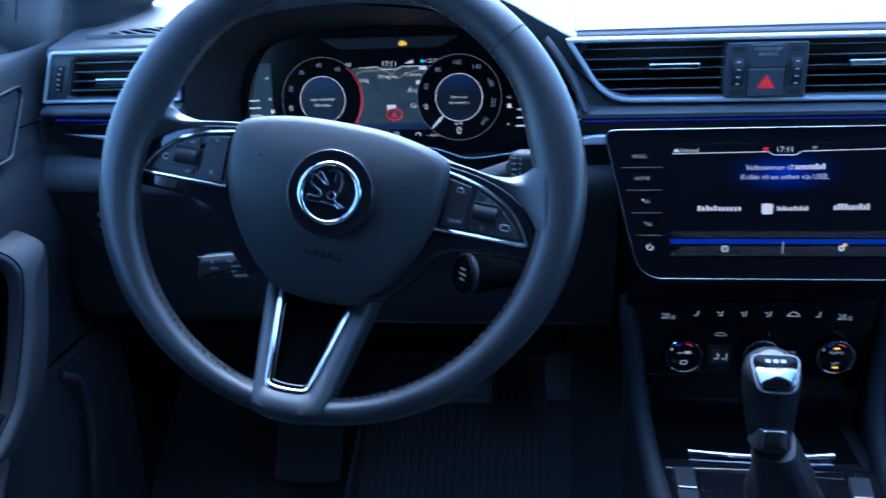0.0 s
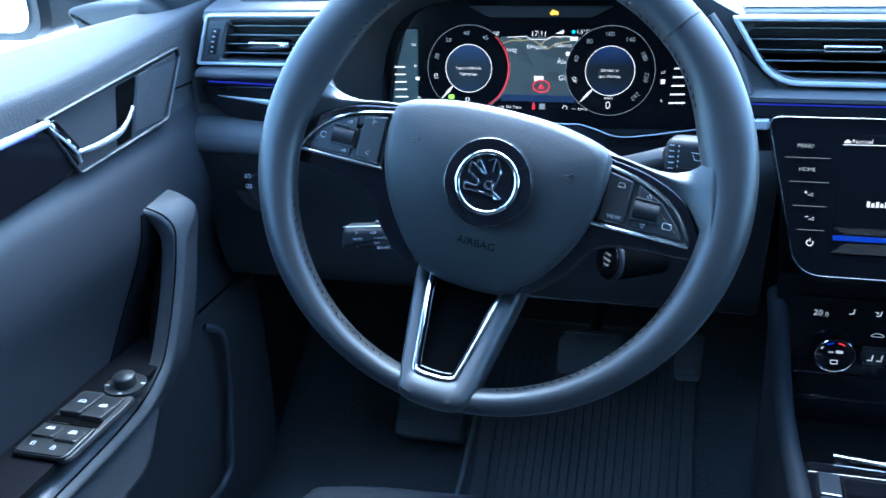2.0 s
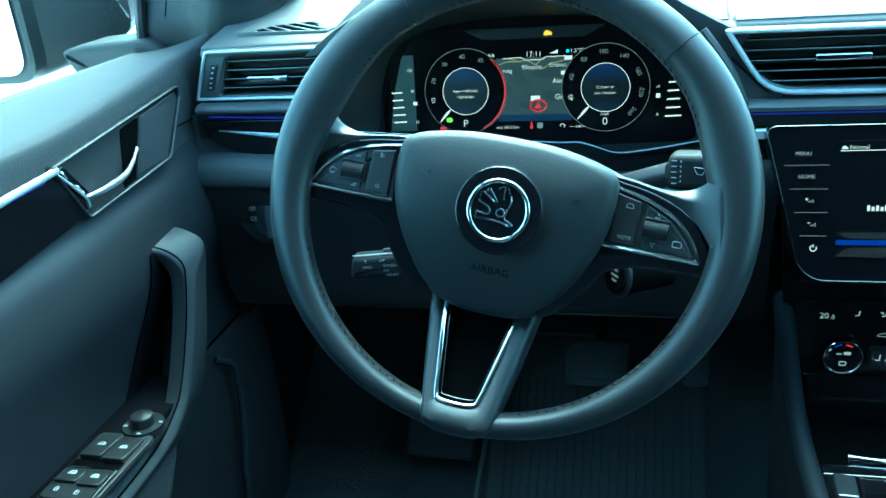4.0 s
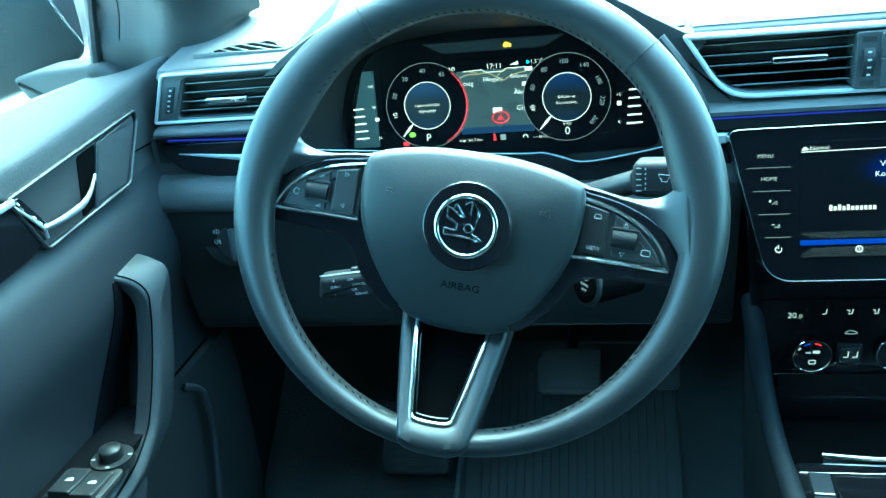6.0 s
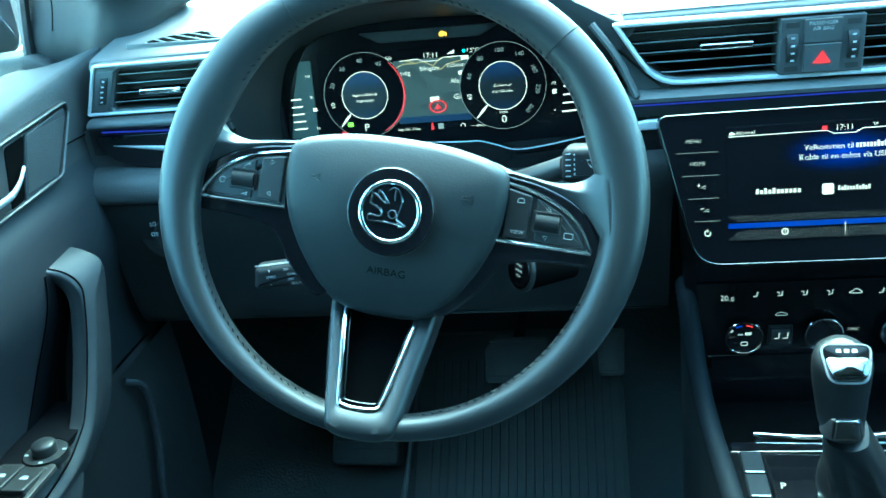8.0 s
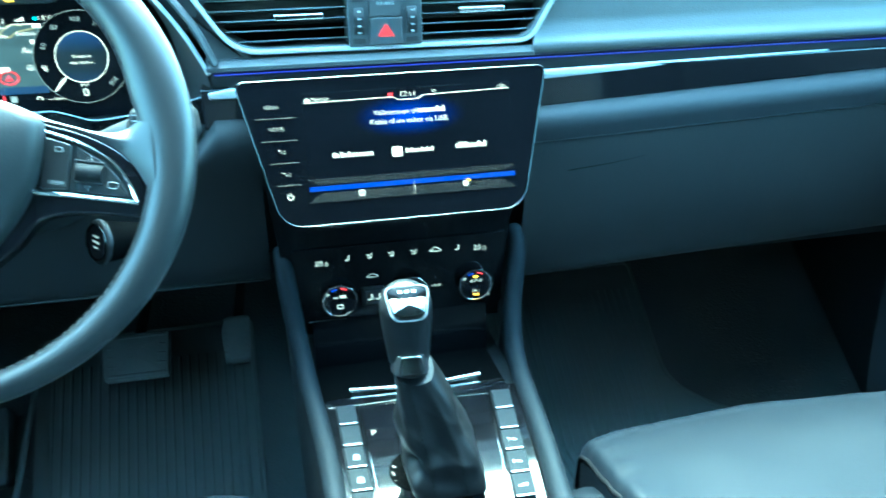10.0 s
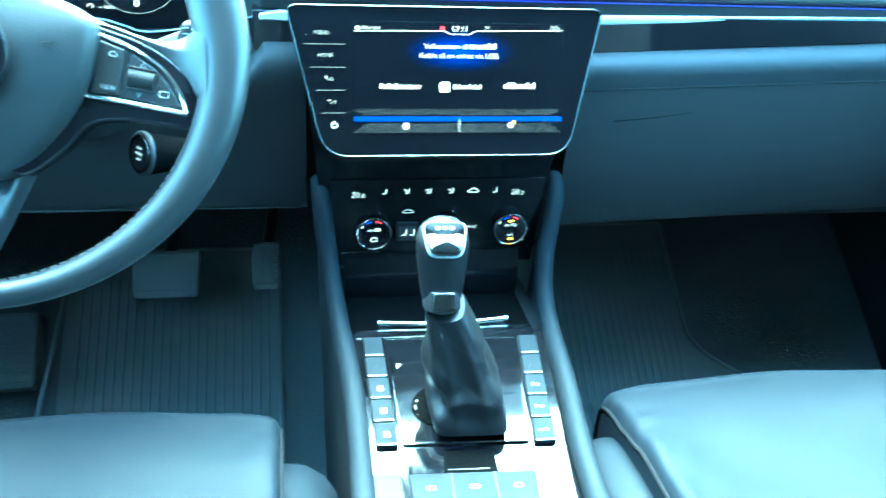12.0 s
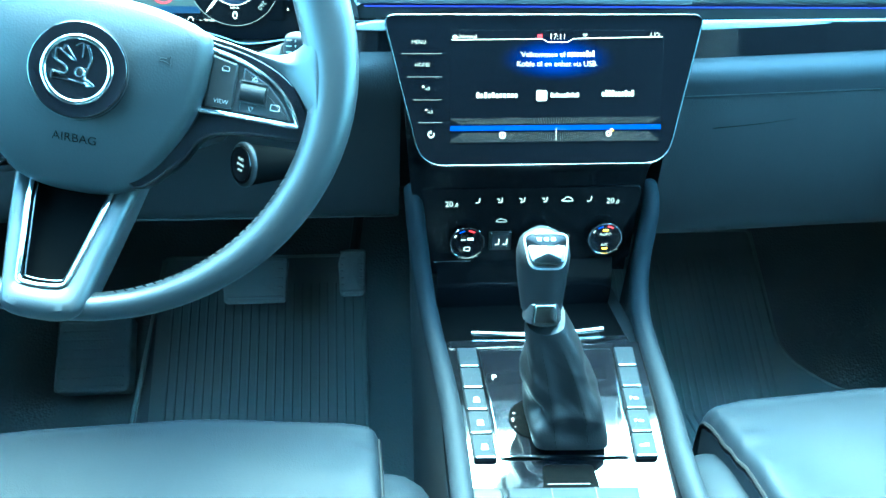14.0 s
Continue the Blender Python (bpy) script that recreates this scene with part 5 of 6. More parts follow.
for k, x in enumerate((-0.058, -0.034, -0.0105, 0.0135, 0.061)):
    seat_symbol(x, 0.0260, 0 < k < 4)
part("recirculation_symbol", tube([(0.037 + p.x, 0.0262 + p.y, 0.0016) for p in spline([(-0.0055, -0.0015), (-0.0025, 0.0008), (-0.001, 0.0024), (0.0022, 0.0022), (0.0055, -0.0003), (0.005, -0.002)], 4)], 0.0005, 4, True), ICON, cli)
for x, y in ((-0.0690, -0.0180), (0.0795, -0.0160), (0.008, -0.0165)):
    d = part("dial", slab(circle(0.0185, 48), 0.0, 0.0120, 0.002), GLOSS, cli, at=pose(x, y, 0))
    part("ring", tube([(p.x, p.y, 0.0118) for p in circle(0.0178, 48)], 0.0009, 6, True), CHROME, d, "chrome ring")
    if x == 0.008:
        continue
    for a0, a1, mat in ((100, 125, BLUE), (58, 84, RED)):
        part("colour_arc", tube([(0.0145 * math.cos(radians(a0 + (a1 - a0) * k / 6)), 0.0145 * math.sin(radians(a0 + (a1 - a0) * k / 6)), 0.0122) for k in range(7)], 0.0008, 5, flat=0.4), mat, d)
    part("pointer", tube([(0.015 * math.cos(radians(140 + 4 * k)), 0.015 * math.sin(radians(140 + 4 * k)), 0.0122) for k in range(4)], 0.0008, 5, flat=0.4), ICON, d)
    if x < 0:
        bar(ICON, d, 0.0035, 0.0050, 0.0065, 0.0032, 0.0121, name="windscreen_symbol")
        bar(DIM, d, -0.004, 0.0042, 0.005, 0.0018, 0.0121, name="max_symbol")
        part("rear_window_symbol", tube([(p.x, p.y - 0.0065, 0.0122) for p in rounded([(-0.003, -0.002), (0.003, -0.002), (0.003, 0.002), (-0.003, 0.002)], 0.001)], 0.0005, 4, True), ICON, d)
    else:
        words("AUTO", 0.0048, ICON, d, 0, 0.0052, 0.0122)
        words("A/C", 0.0044, ICON, d, 0, -0.0068, 0.0122)
        bar(AMBER, d, 0, 0.0100, 0.0058, 0.0022, 0.0121, name="amber_lamp")
        bar(AMBER, d, 0.0005, -0.0112, 0.0058, 0.0022, 0.0121, name="amber_lamp")
part("air_symbol", tube([(-0.032 + p.x, 0.0030 + p.y, 0.0016) for p in spline([(-0.0055, -0.0012), (-0.001, 0.002), (0.0050, 0.0002), (0.0045, -0.0015)], 4)], 0.0004, 4, True), DIM, cli)
key = part("switch", slab(rounded([(-0.042, -0.0290), (-0.0225, -0.0290), (-0.0225, -0.0120), (-0.042, -0.0120)], 0.002), 0.0, 0.0050, 0.001), HARD, cli, "dark rocker switch")
for x in (-0.0360, -0.0275):
    part("seat_symbol", tube([(x - 0.0022, -0.0232, 0.0052), (x + 0.0018, -0.0232, 0.0052), (x + 0.0022, -0.0170, 0.0052)], 0.0007, 5, flat=0.5), ICON, key)
part("switch_frame", hollow(rounded([(-0.0440, -0.031), (-0.0205, -0.031), (-0.0205, -0.0095), (-0.0440, -0.0095)], 0.002), rounded([(-0.0425, -0.0295), (-0.022, -0.0295), (-0.022, -0.011), (-0.0425, -0.011)], 0.002), 0.0, 0.004), HARD, cli)
words("SYNC", 0.0042, ICON, cli, 0.038, -0.0165, 0.0016)
bar(DIM, cli, 0.095, -0.034, 0.006, 0.0010, 0.0014, name="symbol_bar")

# ---- console ----
con = thing("centre_console", pose(0.2600, 0.74, 0.350, 10, 0, -2.8), "centre console with gloss plate, grey button rows and padded sides", "centre console")
deck = rounded([(-0.108, 0.055), (-0.100, -0.20), (-0.11, -0.50), (0.11, -0.50), (0.100, -0.20), (0.108, 0.055)], 0.004)
part("deck", slab(deck, -0.03, -0.002, 0.002), GLOSS, con, "gloss black console deck")
sp = rounded([(-0.0655, 0.0410), (-0.0565, -0.0950), (0.0565, -0.0950), (0.0655, 0.0410)], 0.003)
part("selector_plate", slab(inset(sp, 0.0012), -0.004, 0.0006, 0.0004), GLOSS, con, "gloss black selector plate")
part("plate_trim", tube([(p.x, p.y, 0.0002) for p in sp], 0.0010, 6, True), CHROME, con, "thin chrome outline")


def key_symbol(key, x, y, s, k):
    """A small printed pictogram: a car on the driver's side, a letter with a car's nose on the other."""
    def plate(name, pts):
        part(name, slab([Vector((x + p, y + q)) for p, q in pts], 0.0026, 0.0030, 0.0001), PRINT, key)

    if s > 0 and k < 2:
        words("P", 0.0062, PRINT, key, x - 0.0026, y, 0.0029)
        plate("car_symbol", [(0.0, -0.0012), (0.0042, -0.0012), (0.0042, 0.0002), (0.0022, 0.0014), (0.0, 0.0014)])
    elif s > 0:
        plate("car_symbol", [(-0.0045, -0.0014), (0.0045, -0.0014), (0.0045, 0.0018), (0.0020, 0.0018), (-0.0010, 0.0004), (-0.0045, 0.0000)])
    else:
        plate("car_symbol", [(-0.0030, 0.0002), (0.0030, 0.0002), (0.0020, 0.0030), (-0.0020, 0.0030)])
        edge = rounded([(x - 0.0030, y - 0.0036), (x + 0.0030, y - 0.0036), (x + 0.0030, y - 0.0006), (x - 0.0030, y - 0.0006)], 0.0008, 3)
        part("wheel_symbol", hollow(edge, inset(edge, 0.0008 + 0.0003 * k), 0.0026, 0.0030, 0.0001), PRINT, key)


for s in (-1, 1):
    for k in range(5):
        y1, y0 = 0.0415 - 0.0281 * k, 0.0415 - 0.0281 * (k + 1) + 0.0012
        xo = lambda y: 0.0880 - 0.0075 * (0.0415 - y) / 0.1405
        xi = lambda y: 0.0690 - 0.0085 * (0.0415 - y) / 0.1405
        q = rounded([(s * xi(y1), y1), (s * xo(y1), y1), (s * xo(y0), y0), (s * xi(y0), y0)], 0.0012, 3)
        bt = part("button", slab(q, -0.004, 0.0028, 0.0014), KEY, con, "dark grey console button")
        xm = s * (xo(y0) + xi(y0)) / 2
        # silver strip, not a lamp: stands in for light along the key's edge
        part("edge_light", box(xm - 0.0080, xm + 0.0080, y0 + 0.0002, y0 + 0.0014, 0.0022, 0.0031), SATIN, bt, smooth=False)
        if k > 1:
            key_symbol(bt, xm, y0 + 0.0125, s, k - 2)
words("P", 0.0105, WHITE, con, -0.0545, 0.0010, 0.0008)
part("gate_disc", slab(circle(0.024, 36, -0.022, -0.052), 0.0004, 0.0018, 0.0004), VOID, con)
for s, x, y in (("+", -0.041, -0.046), ("S", -0.0425, -0.054), ("-", -0.041, -0.062)):
    words(s, 0.0062, WHITE, con, x, y, 0.0021)
# flat near-black plate: the slot's inner shade is put into its colour
part("coin_slot", slab(rounded([(-0.0220, -0.1030), (-0.0240, -0.1305), (0.0240, -0.1305), (0.0220, -0.1030)], [0.005, 0.001, 0.001, 0.005]), -0.004, -0.0012, 0.0002), VOID, con, "near-black plate for the shade of an open slot")
part("slot_lip", box(-0.020, 0.016, -0.1245, -0.1236, -0.0016, -0.0006), HARD, con, smooth=False)
low = part("rear_buttons", slab(rounded([(-0.0550, -0.1310), (-0.0530, -0.165), (0.0530, -0.165), (0.0550, -0.1310)], 0.002), -0.004, 0.004, 0.0015), KEY, con, "row of dark grey buttons")
for x in (-0.0185, 0.0185):
    part("gap", box(x - 0.0005, x + 0.0005, -0.164, -0.1315, 0.0030, 0.0044), DARK, low, smooth=False)
for x in (-0.037, 0.0, 0.037):
    part("symbol", hollow(rounded([(x - 0.0042, -0.1485), (x + 0.0042, -0.1485), (x + 0.0042, -0.1440), (x - 0.0042, -0.1440)], 0.002), rounded([(x - 0.0032, -0.1476), (x + 0.0032, -0.1476), (x + 0.0032, -0.1449), (x - 0.0032, -0.1449)], 0.001), 0.0038, 0.0042, 0.0001), PRINT, low)
part("rotary_cap", slab(rounded([(-0.0900, -0.1330), (-0.0600, -0.1330), (-0.0570, -0.1700), (-0.0890, -0.1700)], 0.006), -0.002, 0.009, 0.003), STALK, con, "smooth dark cap")

# padded rails down both sides, and the side walls to the floor
for s in (-1, 1):
    path = spline([(0.2660 + s * 0.128, 0.915, 0.474), (0.2650 + s * 0.126, 0.890, 0.458), (0.2620 + s * 0.1165, 0.862, 0.400), (0.2620 + s * 0.1095, 0.815, 0.362), (0.2610 + s * 0.101, 0.70, 0.346), (0.2550 + s * 0.096, 0.58, 0.330), (0.245 + s * 0.096, 0.30, 0.31)], 6, False)
    rail = part("console_rail", tube(path, 0.0098, 18, flat=1.3), RAIL)
    tagged(rail, "soft dark grey padded rail along the console", "rail", "console rails")
    wall = part("side_wall", sheet(lambda u, v: path[round(u * (len(path) - 1))].lerp(Vector((0.255 + s * 0.104, path[round(u * (len(path) - 1))].y + 0.02, -0.01)), v) + Vector((s * 0.001, 0, -0.006)), 36, 6, 0.004), KNEE, rail)

# ---- gear selector ----
gear = thing("gear_selector", pose(0.2530, 0.700, 0.350, 0, 0, -2.8), "automatic gear selector with chrome cap and leather boot", "gear selector")


def boot_ring(t):
    """The boot's outline at height t (0 foot, 1 collar): a square foot, two stitched ridges, sagging folds low down and a lobe on the driver's side."""
    w, d = 0.0335 - 0.0165 * t ** 1.7, 0.040 - 0.0235 * t ** 1.1
    c = Vector((0.009 - 0.026 * t + 0.003 * math.sin(3 * t), -0.018 + 0.004 * t, -0.006 + 0.109 * t))
    low, mid = (1 - t) ** 1.2 * min(1, 6 * t), math.sin(math.pi * t)
    out = []
    for k in range(96):
        a = 2 * math.pi * k / 96
        sq = (abs(math.cos(a)) ** 7 + abs(math.sin(a)) ** 7) ** (-1 / 7) * (1 - t * 0.6) + t * 0.6

        def near(angle, wide):
            return math.exp(-((math.remainder(a - radians(angle), 2 * math.pi) / wide) ** 2))

        fold = 1 + 0.075 * (near(-66, 0.13) + near(-112, 0.13)) * mid - 0.08 * near(-89, 0.25) * mid
        fold += 0.13 * low * math.sin(17 * t + 1.6 * math.cos(a + 0.7)) * (0.55 + 0.45 * math.sin(2 * a + 1.0))
        fold -= 0.24 * near(-140, 0.30) * math.exp(-((t - 0.27) / 0.09) ** 2)
        fold += 0.10 * near(-98, 0.55) * math.exp(-((t - 0.27 - 0.03 * math.sin(3 * a)) / 0.055) ** 2) - 0.08 * near(-98, 0.6) * math.exp(-((t - 0.42) / 0.09) ** 2) - 0.06 * near(-98, 0.6) * math.exp(-((t - 0.13) / 0.06) ** 2)
        fold += 0.16 * near(172, 0.42) * math.exp(-((t - 0.46) / 0.17) ** 4)
        fold += 0.09 * near(-30, 0.4) * math.sin(9 * t) * mid + 0.035 * (1 - abs(math.sin(8 * t + 2 * a))) ** 3 * mid
        out.append(c + Vector((w * math.cos(a) * sq * fold, d * math.sin(a) * sq * fold, 0.010 * t * math.sin(a))))
    return out


boot = part("boot", rings(bmesh.new(), [boot_ring(t / 60) for t in range(61)]), BOOT, gear, "creased black leather boot")
for a0 in (-1.15, -1.95):
    for k in range(20):
        p = [boot_ring((k + e) / 24 + 0.03) for e in (0.0, 0.6)]
        j = round((a0 % (2 * math.pi)) / (2 * math.pi) * 96) % 96
        c = [sum(q, Vector()) / 96 for q in p]
        a, b = (q[j] + (q[j] - cc).normalized() * 0.0006 for q, cc in zip(p, c))
        part("stitch", tube([a, b], 0.0004, 4), THREAD, boot)
part("collar", rings(bmesh.new(), [[Vector((-0.0195 + w * math.cos(2 * math.pi * k / 28), -0.0140 + d * math.sin(2 * math.pi * k / 28), z)) for k in range(28)] for w, d, z in ((0.014, 0.015, 0.100), (0.0165, 0.0172, 0.1015), (0.0160, 0.0167, 0.108), (0.0130, 0.0140, 0.118), (0.010, 0.011, 0.120))]), HARD, gear, "dark collar")
part("collar_plate", slab(rounded([(-0.0112, -0.0085), (0.0112, -0.0085), (0.0088, 0.0085), (-0.0088, 0.0085)], 0.003), -0.006, 0.001, 0.0018, 0.0004), BAND, gear, "chrome plate on the collar", at=pose(-0.0195, -0.0300, 0.1125, 72))
kn = []
for z, w, d, y in ((0.104, 0.0150, 0.0150, -0.010), (0.108, 0.0174, 0.0175, -0.009), (0.120, 0.0192, 0.0200, -0.005), (0.134, 0.0212, 0.0225, 0.0), (0.146, 0.0224, 0.0240, 0.002), (0.155, 0.0226, 0.0240, 0.002), (0.162, 0.0210, 0.0220, 0.002), (0.1665, 0.0165, 0.0175, 0.002), (0.1685, 0.0100, 0.0110, 0.002)):
    kn.append([Vector((-0.0195 + w * math.cos(2 * math.pi * k / 32), y - 0.0 + d * math.sin(2 * math.pi * k / 32), z - 0.25 * d * math.sin(2 * math.pi * k / 32) * (z - 0.10) / 0.08 * -1)) for k in range(32)])
part("knob", rings(bmesh.new(), kn), BOOT, gear, "dark leather knob")
cap_m = pose(-0.0195, -0.0120, 0.1615, 45, 0, 0)
cap_o = rounded([(-0.0190, 0.0155), (-0.0140, -0.0150), (0.0140, -0.0150), (0.0190, 0.0155)], 0.008)
part("cap", slab(cap_o, -0.010, 0.0015, 0.0015, 0.002), PANEL, gear, "smooth black cap", at=cap_m)
part("cap_trim", tube([(p.x, p.y, 0.0012) for p in cap_o], 0.0009, 6, True), LEVER, gear, "chrome edge", at=cap_m)
part("cap_band", slab(rounded([(-0.0165, 0.0050), (-0.0130, -0.0135), (0.0130, -0.0135), (0.0165, 0.0050)], 0.006), -0.004, 0.0032, 0.001, 0.0034), BAND, gear, "polished band", at=cap_m @ pose(0, 0, 0.001, -16, 0, 0))
for k in range(3):
    part("lettering_bar", box(-0.0017, 0.0017, -0.0014, 0.0014, 0, 0.0002), PRINT, gear, at=cap_m @ pose(-0.0058 + 0.0058 * k, 0.0100, 0.0032), smooth=False)
t4 = words("4x4", 0.0072, DARK, gear, 0, 0, 0)
t4.matrix_basis = cap_m @ pose(0, -0.0045, 0.0062, -16)

# ---- seats ----


def seat(x0, y0, label):
    """A front seat; x0: its middle line, y0: how far forward it is set."""
    st = thing("front_seat", pose(x0, y0, 0.0), label, "seat", "front seats")
    W, Y0, Y1 = 0.195, -0.30, 0.262

    def cushion_point(u, v):
        # u across, v from the back edge over the front down to the underside
        x = (2 * u - 1)
        x = math.copysign(1 - (1 - abs(x)) ** 2.2, x)
        edge = 1 - abs(x) ** 60
        if v < 0.75:
            y = Y0 + (Y1 - 0.02 - Y0) * v / 0.75
            z = 0.318 + 0.024 * math.sin(math.pi * 0.5 * min(1, max(0, (v - 0.1) / 0.5))) - 0.012 * max(0, (v - 0.62) / 0.13) ** 2
        else:
            a = (v - 0.75) / 0.25
            y = Y1 - 0.02 + 0.022 * math.sin(min(1, a * 2) * math.pi / 2) - 0.05 * max(0, a - 0.5)
            z = 0.330 - 0.02 * (1 - math.cos(min(1, a * 2) * math.pi / 2)) - 0.20 * max(0, a - 0.3)
        bow = -0.018 * x * x
        side = 0.020 * (abs(x) ** 3) * max(0.0, min(1.0, (0.70 - v) / 0.35))
        crease = abs(x) ** 6 * (0.006 * noise.noise((x * 2 + x0, y * 38, 3.0)) + 0.004 * noise.noise((x * 9, y * 60, 5.0)))
        z += 0.014 + side - 0.016 * (1 - edge) - 0.0025 * noise.noise((x * 3 + x0, y * 14, 1.0)) + crease
        return Vector((x * W * (1 - 0.02 * v), y + bow * (1 if v > 0.4 else v / 0.4), z))

    part("cushion", sheet(cushion_point, 64, 96, 0.004), SEAT, st, "black leather seat cushion")
    for s in (-1, 1):
        part("side_panel", sheet(lambda u, v: cushion_point(0.5 + 0.5 * s, 0.80 * u) + Vector((s * 0.001 * math.sin(40 * u) * v, -0.004 * v, -0.006 - 0.10 * v)), 40, 6, 0.003), SEAT, st)
    for s in (-1, 1):
        part("piping", tube([cushion_point(0.5 + 0.499 * s, 0.80 - 0.02 * k) + Vector((0, 0, 0.0005)) for k in range(38)], 0.0019, 6), THREAD, st, "dark seam along the cushion")
        part("corner_seam", tube([cushion_point(0.5 + 0.499 * s, 0.78 + 0.02 * k) for k in range(11)], 0.0014, 6), THREAD, st)
        bol = spline([(s * 0.190, 0.20, 0.20), (s * 0.196, 0.195, 0.262), (s * 0.197, 0.13, 0.282), (s * 0.198, -0.05, 0.285), (s * 0.198, -0.28, 0.29)], 6, False)
        part("bolster", tube(bol, [0.030 + 0.016 * min(1, k / 8) for k in range(len(bol))], 16, flat=1.0), SEAT, st)
    part("base", box(-0.18, 0.18, -0.30, 0.20, 0.02, 0.26, 0.02), DARK, st, "dark seat base")
    for s in (-1, 1):
        part("runner", box(s * 0.15 - 0.015, s * 0.15 + 0.015, -0.30, 0.24, 0.0, 0.025, 0.003), HARD, st)

    def back_point(u, v):
        x = 2 * u - 1
        lean = Vector((0, -0.27 - 0.30 * v, 0.30 + 0.56 * v))
        return lean + Vector((x * (0.20 + 0.03 * math.sin(math.pi * v)) * (1 - 0.25 * v ** 4), 0.035 * abs(x) ** 4 - 0.02 * math.sin(math.pi * v), -0.02 * x ** 4))

    part("backrest", sheet(back_point, 20, 24, 0.09), SEAT, st, "black leather backrest")
    head = part("headrest", box(-0.13, 0.13, -0.05, 0.05, -0.09, 0.09, 0.035, 4), SEAT, st, at=pose(0, -0.62, 0.98, -15))
    for x in (-0.06, 0.06):
        part("headrest_post", tube([(x, -0.61, 0.82), (x, -0.62, 0.92)], 0.006, 8), CHROME, st)
    return st


seat(-0.0985, 0.455, "black leather driver's seat, front edge bowed")
seat(0.5915, 0.462, "black leather front passenger seat with piped bolsters")

# ---- pedals and mats ----


def pedal(name, m, w, h, label, ribs):
    p = thing(name, m, label, "pedal", "pedals")
    part("pad", slab(rounded([(-w / 2 + 0.002, -h / 2), (w / 2 - 0.004, -h / 2), (w / 2, h / 2), (-w * 0.34, h / 2), (-w / 2, h * 0.22)], 0.006), -0.008, 0.004, 0.003, 0.004), PEDAL, p)
    for k in range(ribs):
        y = -h / 2 + h * (k + 0.5) / ribs
        part("rib", box(-w * 0.42, w * 0.42, y - 0.0018, y + 0.0018, 0.003, 0.006, 0.0008, 1), PEDAL, p)
    part("lever", tube([(0, h * 0.2, -0.008), (0.01, 0.10, -0.05), (0.012, 0.26, -0.04)], 0.008, 8), DARK, p)
    return p


pedal("brake_pedal", facing(-0.0675, 1.18, 0.229, 42), 0.092, 0.066, "wide dark rubber brake pedal", 5)
pedal("accelerator_pedal", facing(0.070, 1.18, 0.238, 42), 0.040, 0.068, "narrow dark accelerator pedal", 7)


rest = thing("foot_rest", facing(-0.304, 1.165, 0.122, 42), "dark grey foot rest beside the pedals", "foot rest")
part("pad", slab(rounded([(-0.052, -0.055), (0.052, -0.055), (0.052, 0.055), (-0.052, 0.055)], 0.008), -0.03, 0.004, 0.004), CARPET, rest)
for k in range(8):
    part("rib", box(-0.044, 0.044, -0.047 + 0.0135 * k - 0.0015, -0.047 + 0.0135 * k + 0.0015, 0.003, 0.0055, 0.0006, 1), CARPET, rest)


def mat_for(x0, x1, y1, label, flare=0.0):
    """A ribbed mat that runs up the toe board; flare: how much wider its rear part is on the outer side."""
    m = thing("floor_mat", pose((x0 + x1) / 2, 0.95, 0.0), label, "floor mat", "floor mats")
    w, top = (x1 - x0) / 2, y1 - 0.95

    def height(y):
        return 0.75 * max(0, y + 0.95 - 1.12)

    def right(y):
        f = min(1.0, max(0.0, (0.265 - y) / 0.085))
        return w + flare * f * f

    def base(u, v):
        y = -0.16 + (top + 0.16) * v
        return (-w + (w + right(y)) * u, y, 0.004 + height(y))

    part("sheet", sheet(base, 24, 40, 0.004), RUBBER, m)
    for k in range(22):
        x = -w * 0.86 + 1.72 * w * k / 21
        part("rib", tube([(x, y, 0.008 + height(y)) for y in (-0.10, 0.0, 0.10, 0.17, 0.22, 0.30, top - 0.04)], 0.0030, 5), RUBBER, m)
    edge = [(right(-0.16 + (top + 0.16) * k / 24) - 0.004, -0.16 + (top + 0.16) * k / 24) for k in range(25)]
    line = edge + [(-w + 0.004, top), (-w + 0.004, -0.16)]
    part("edge", tube([(p.x, p.y, 0.008 + height(p.y)) for p in rounded(line, 0.012, 3)], 0.0040, 6, True), RUBBER, m)
    return m


mat_for(-0.235, 0.09, 1.35, "black ribbed rubber mat in the driver's footwell")
mat_for(0.44, 0.757, 1.375, "black ribbed rubber mat in the passenger's footwell", 0.12)

# ---- front doors ----


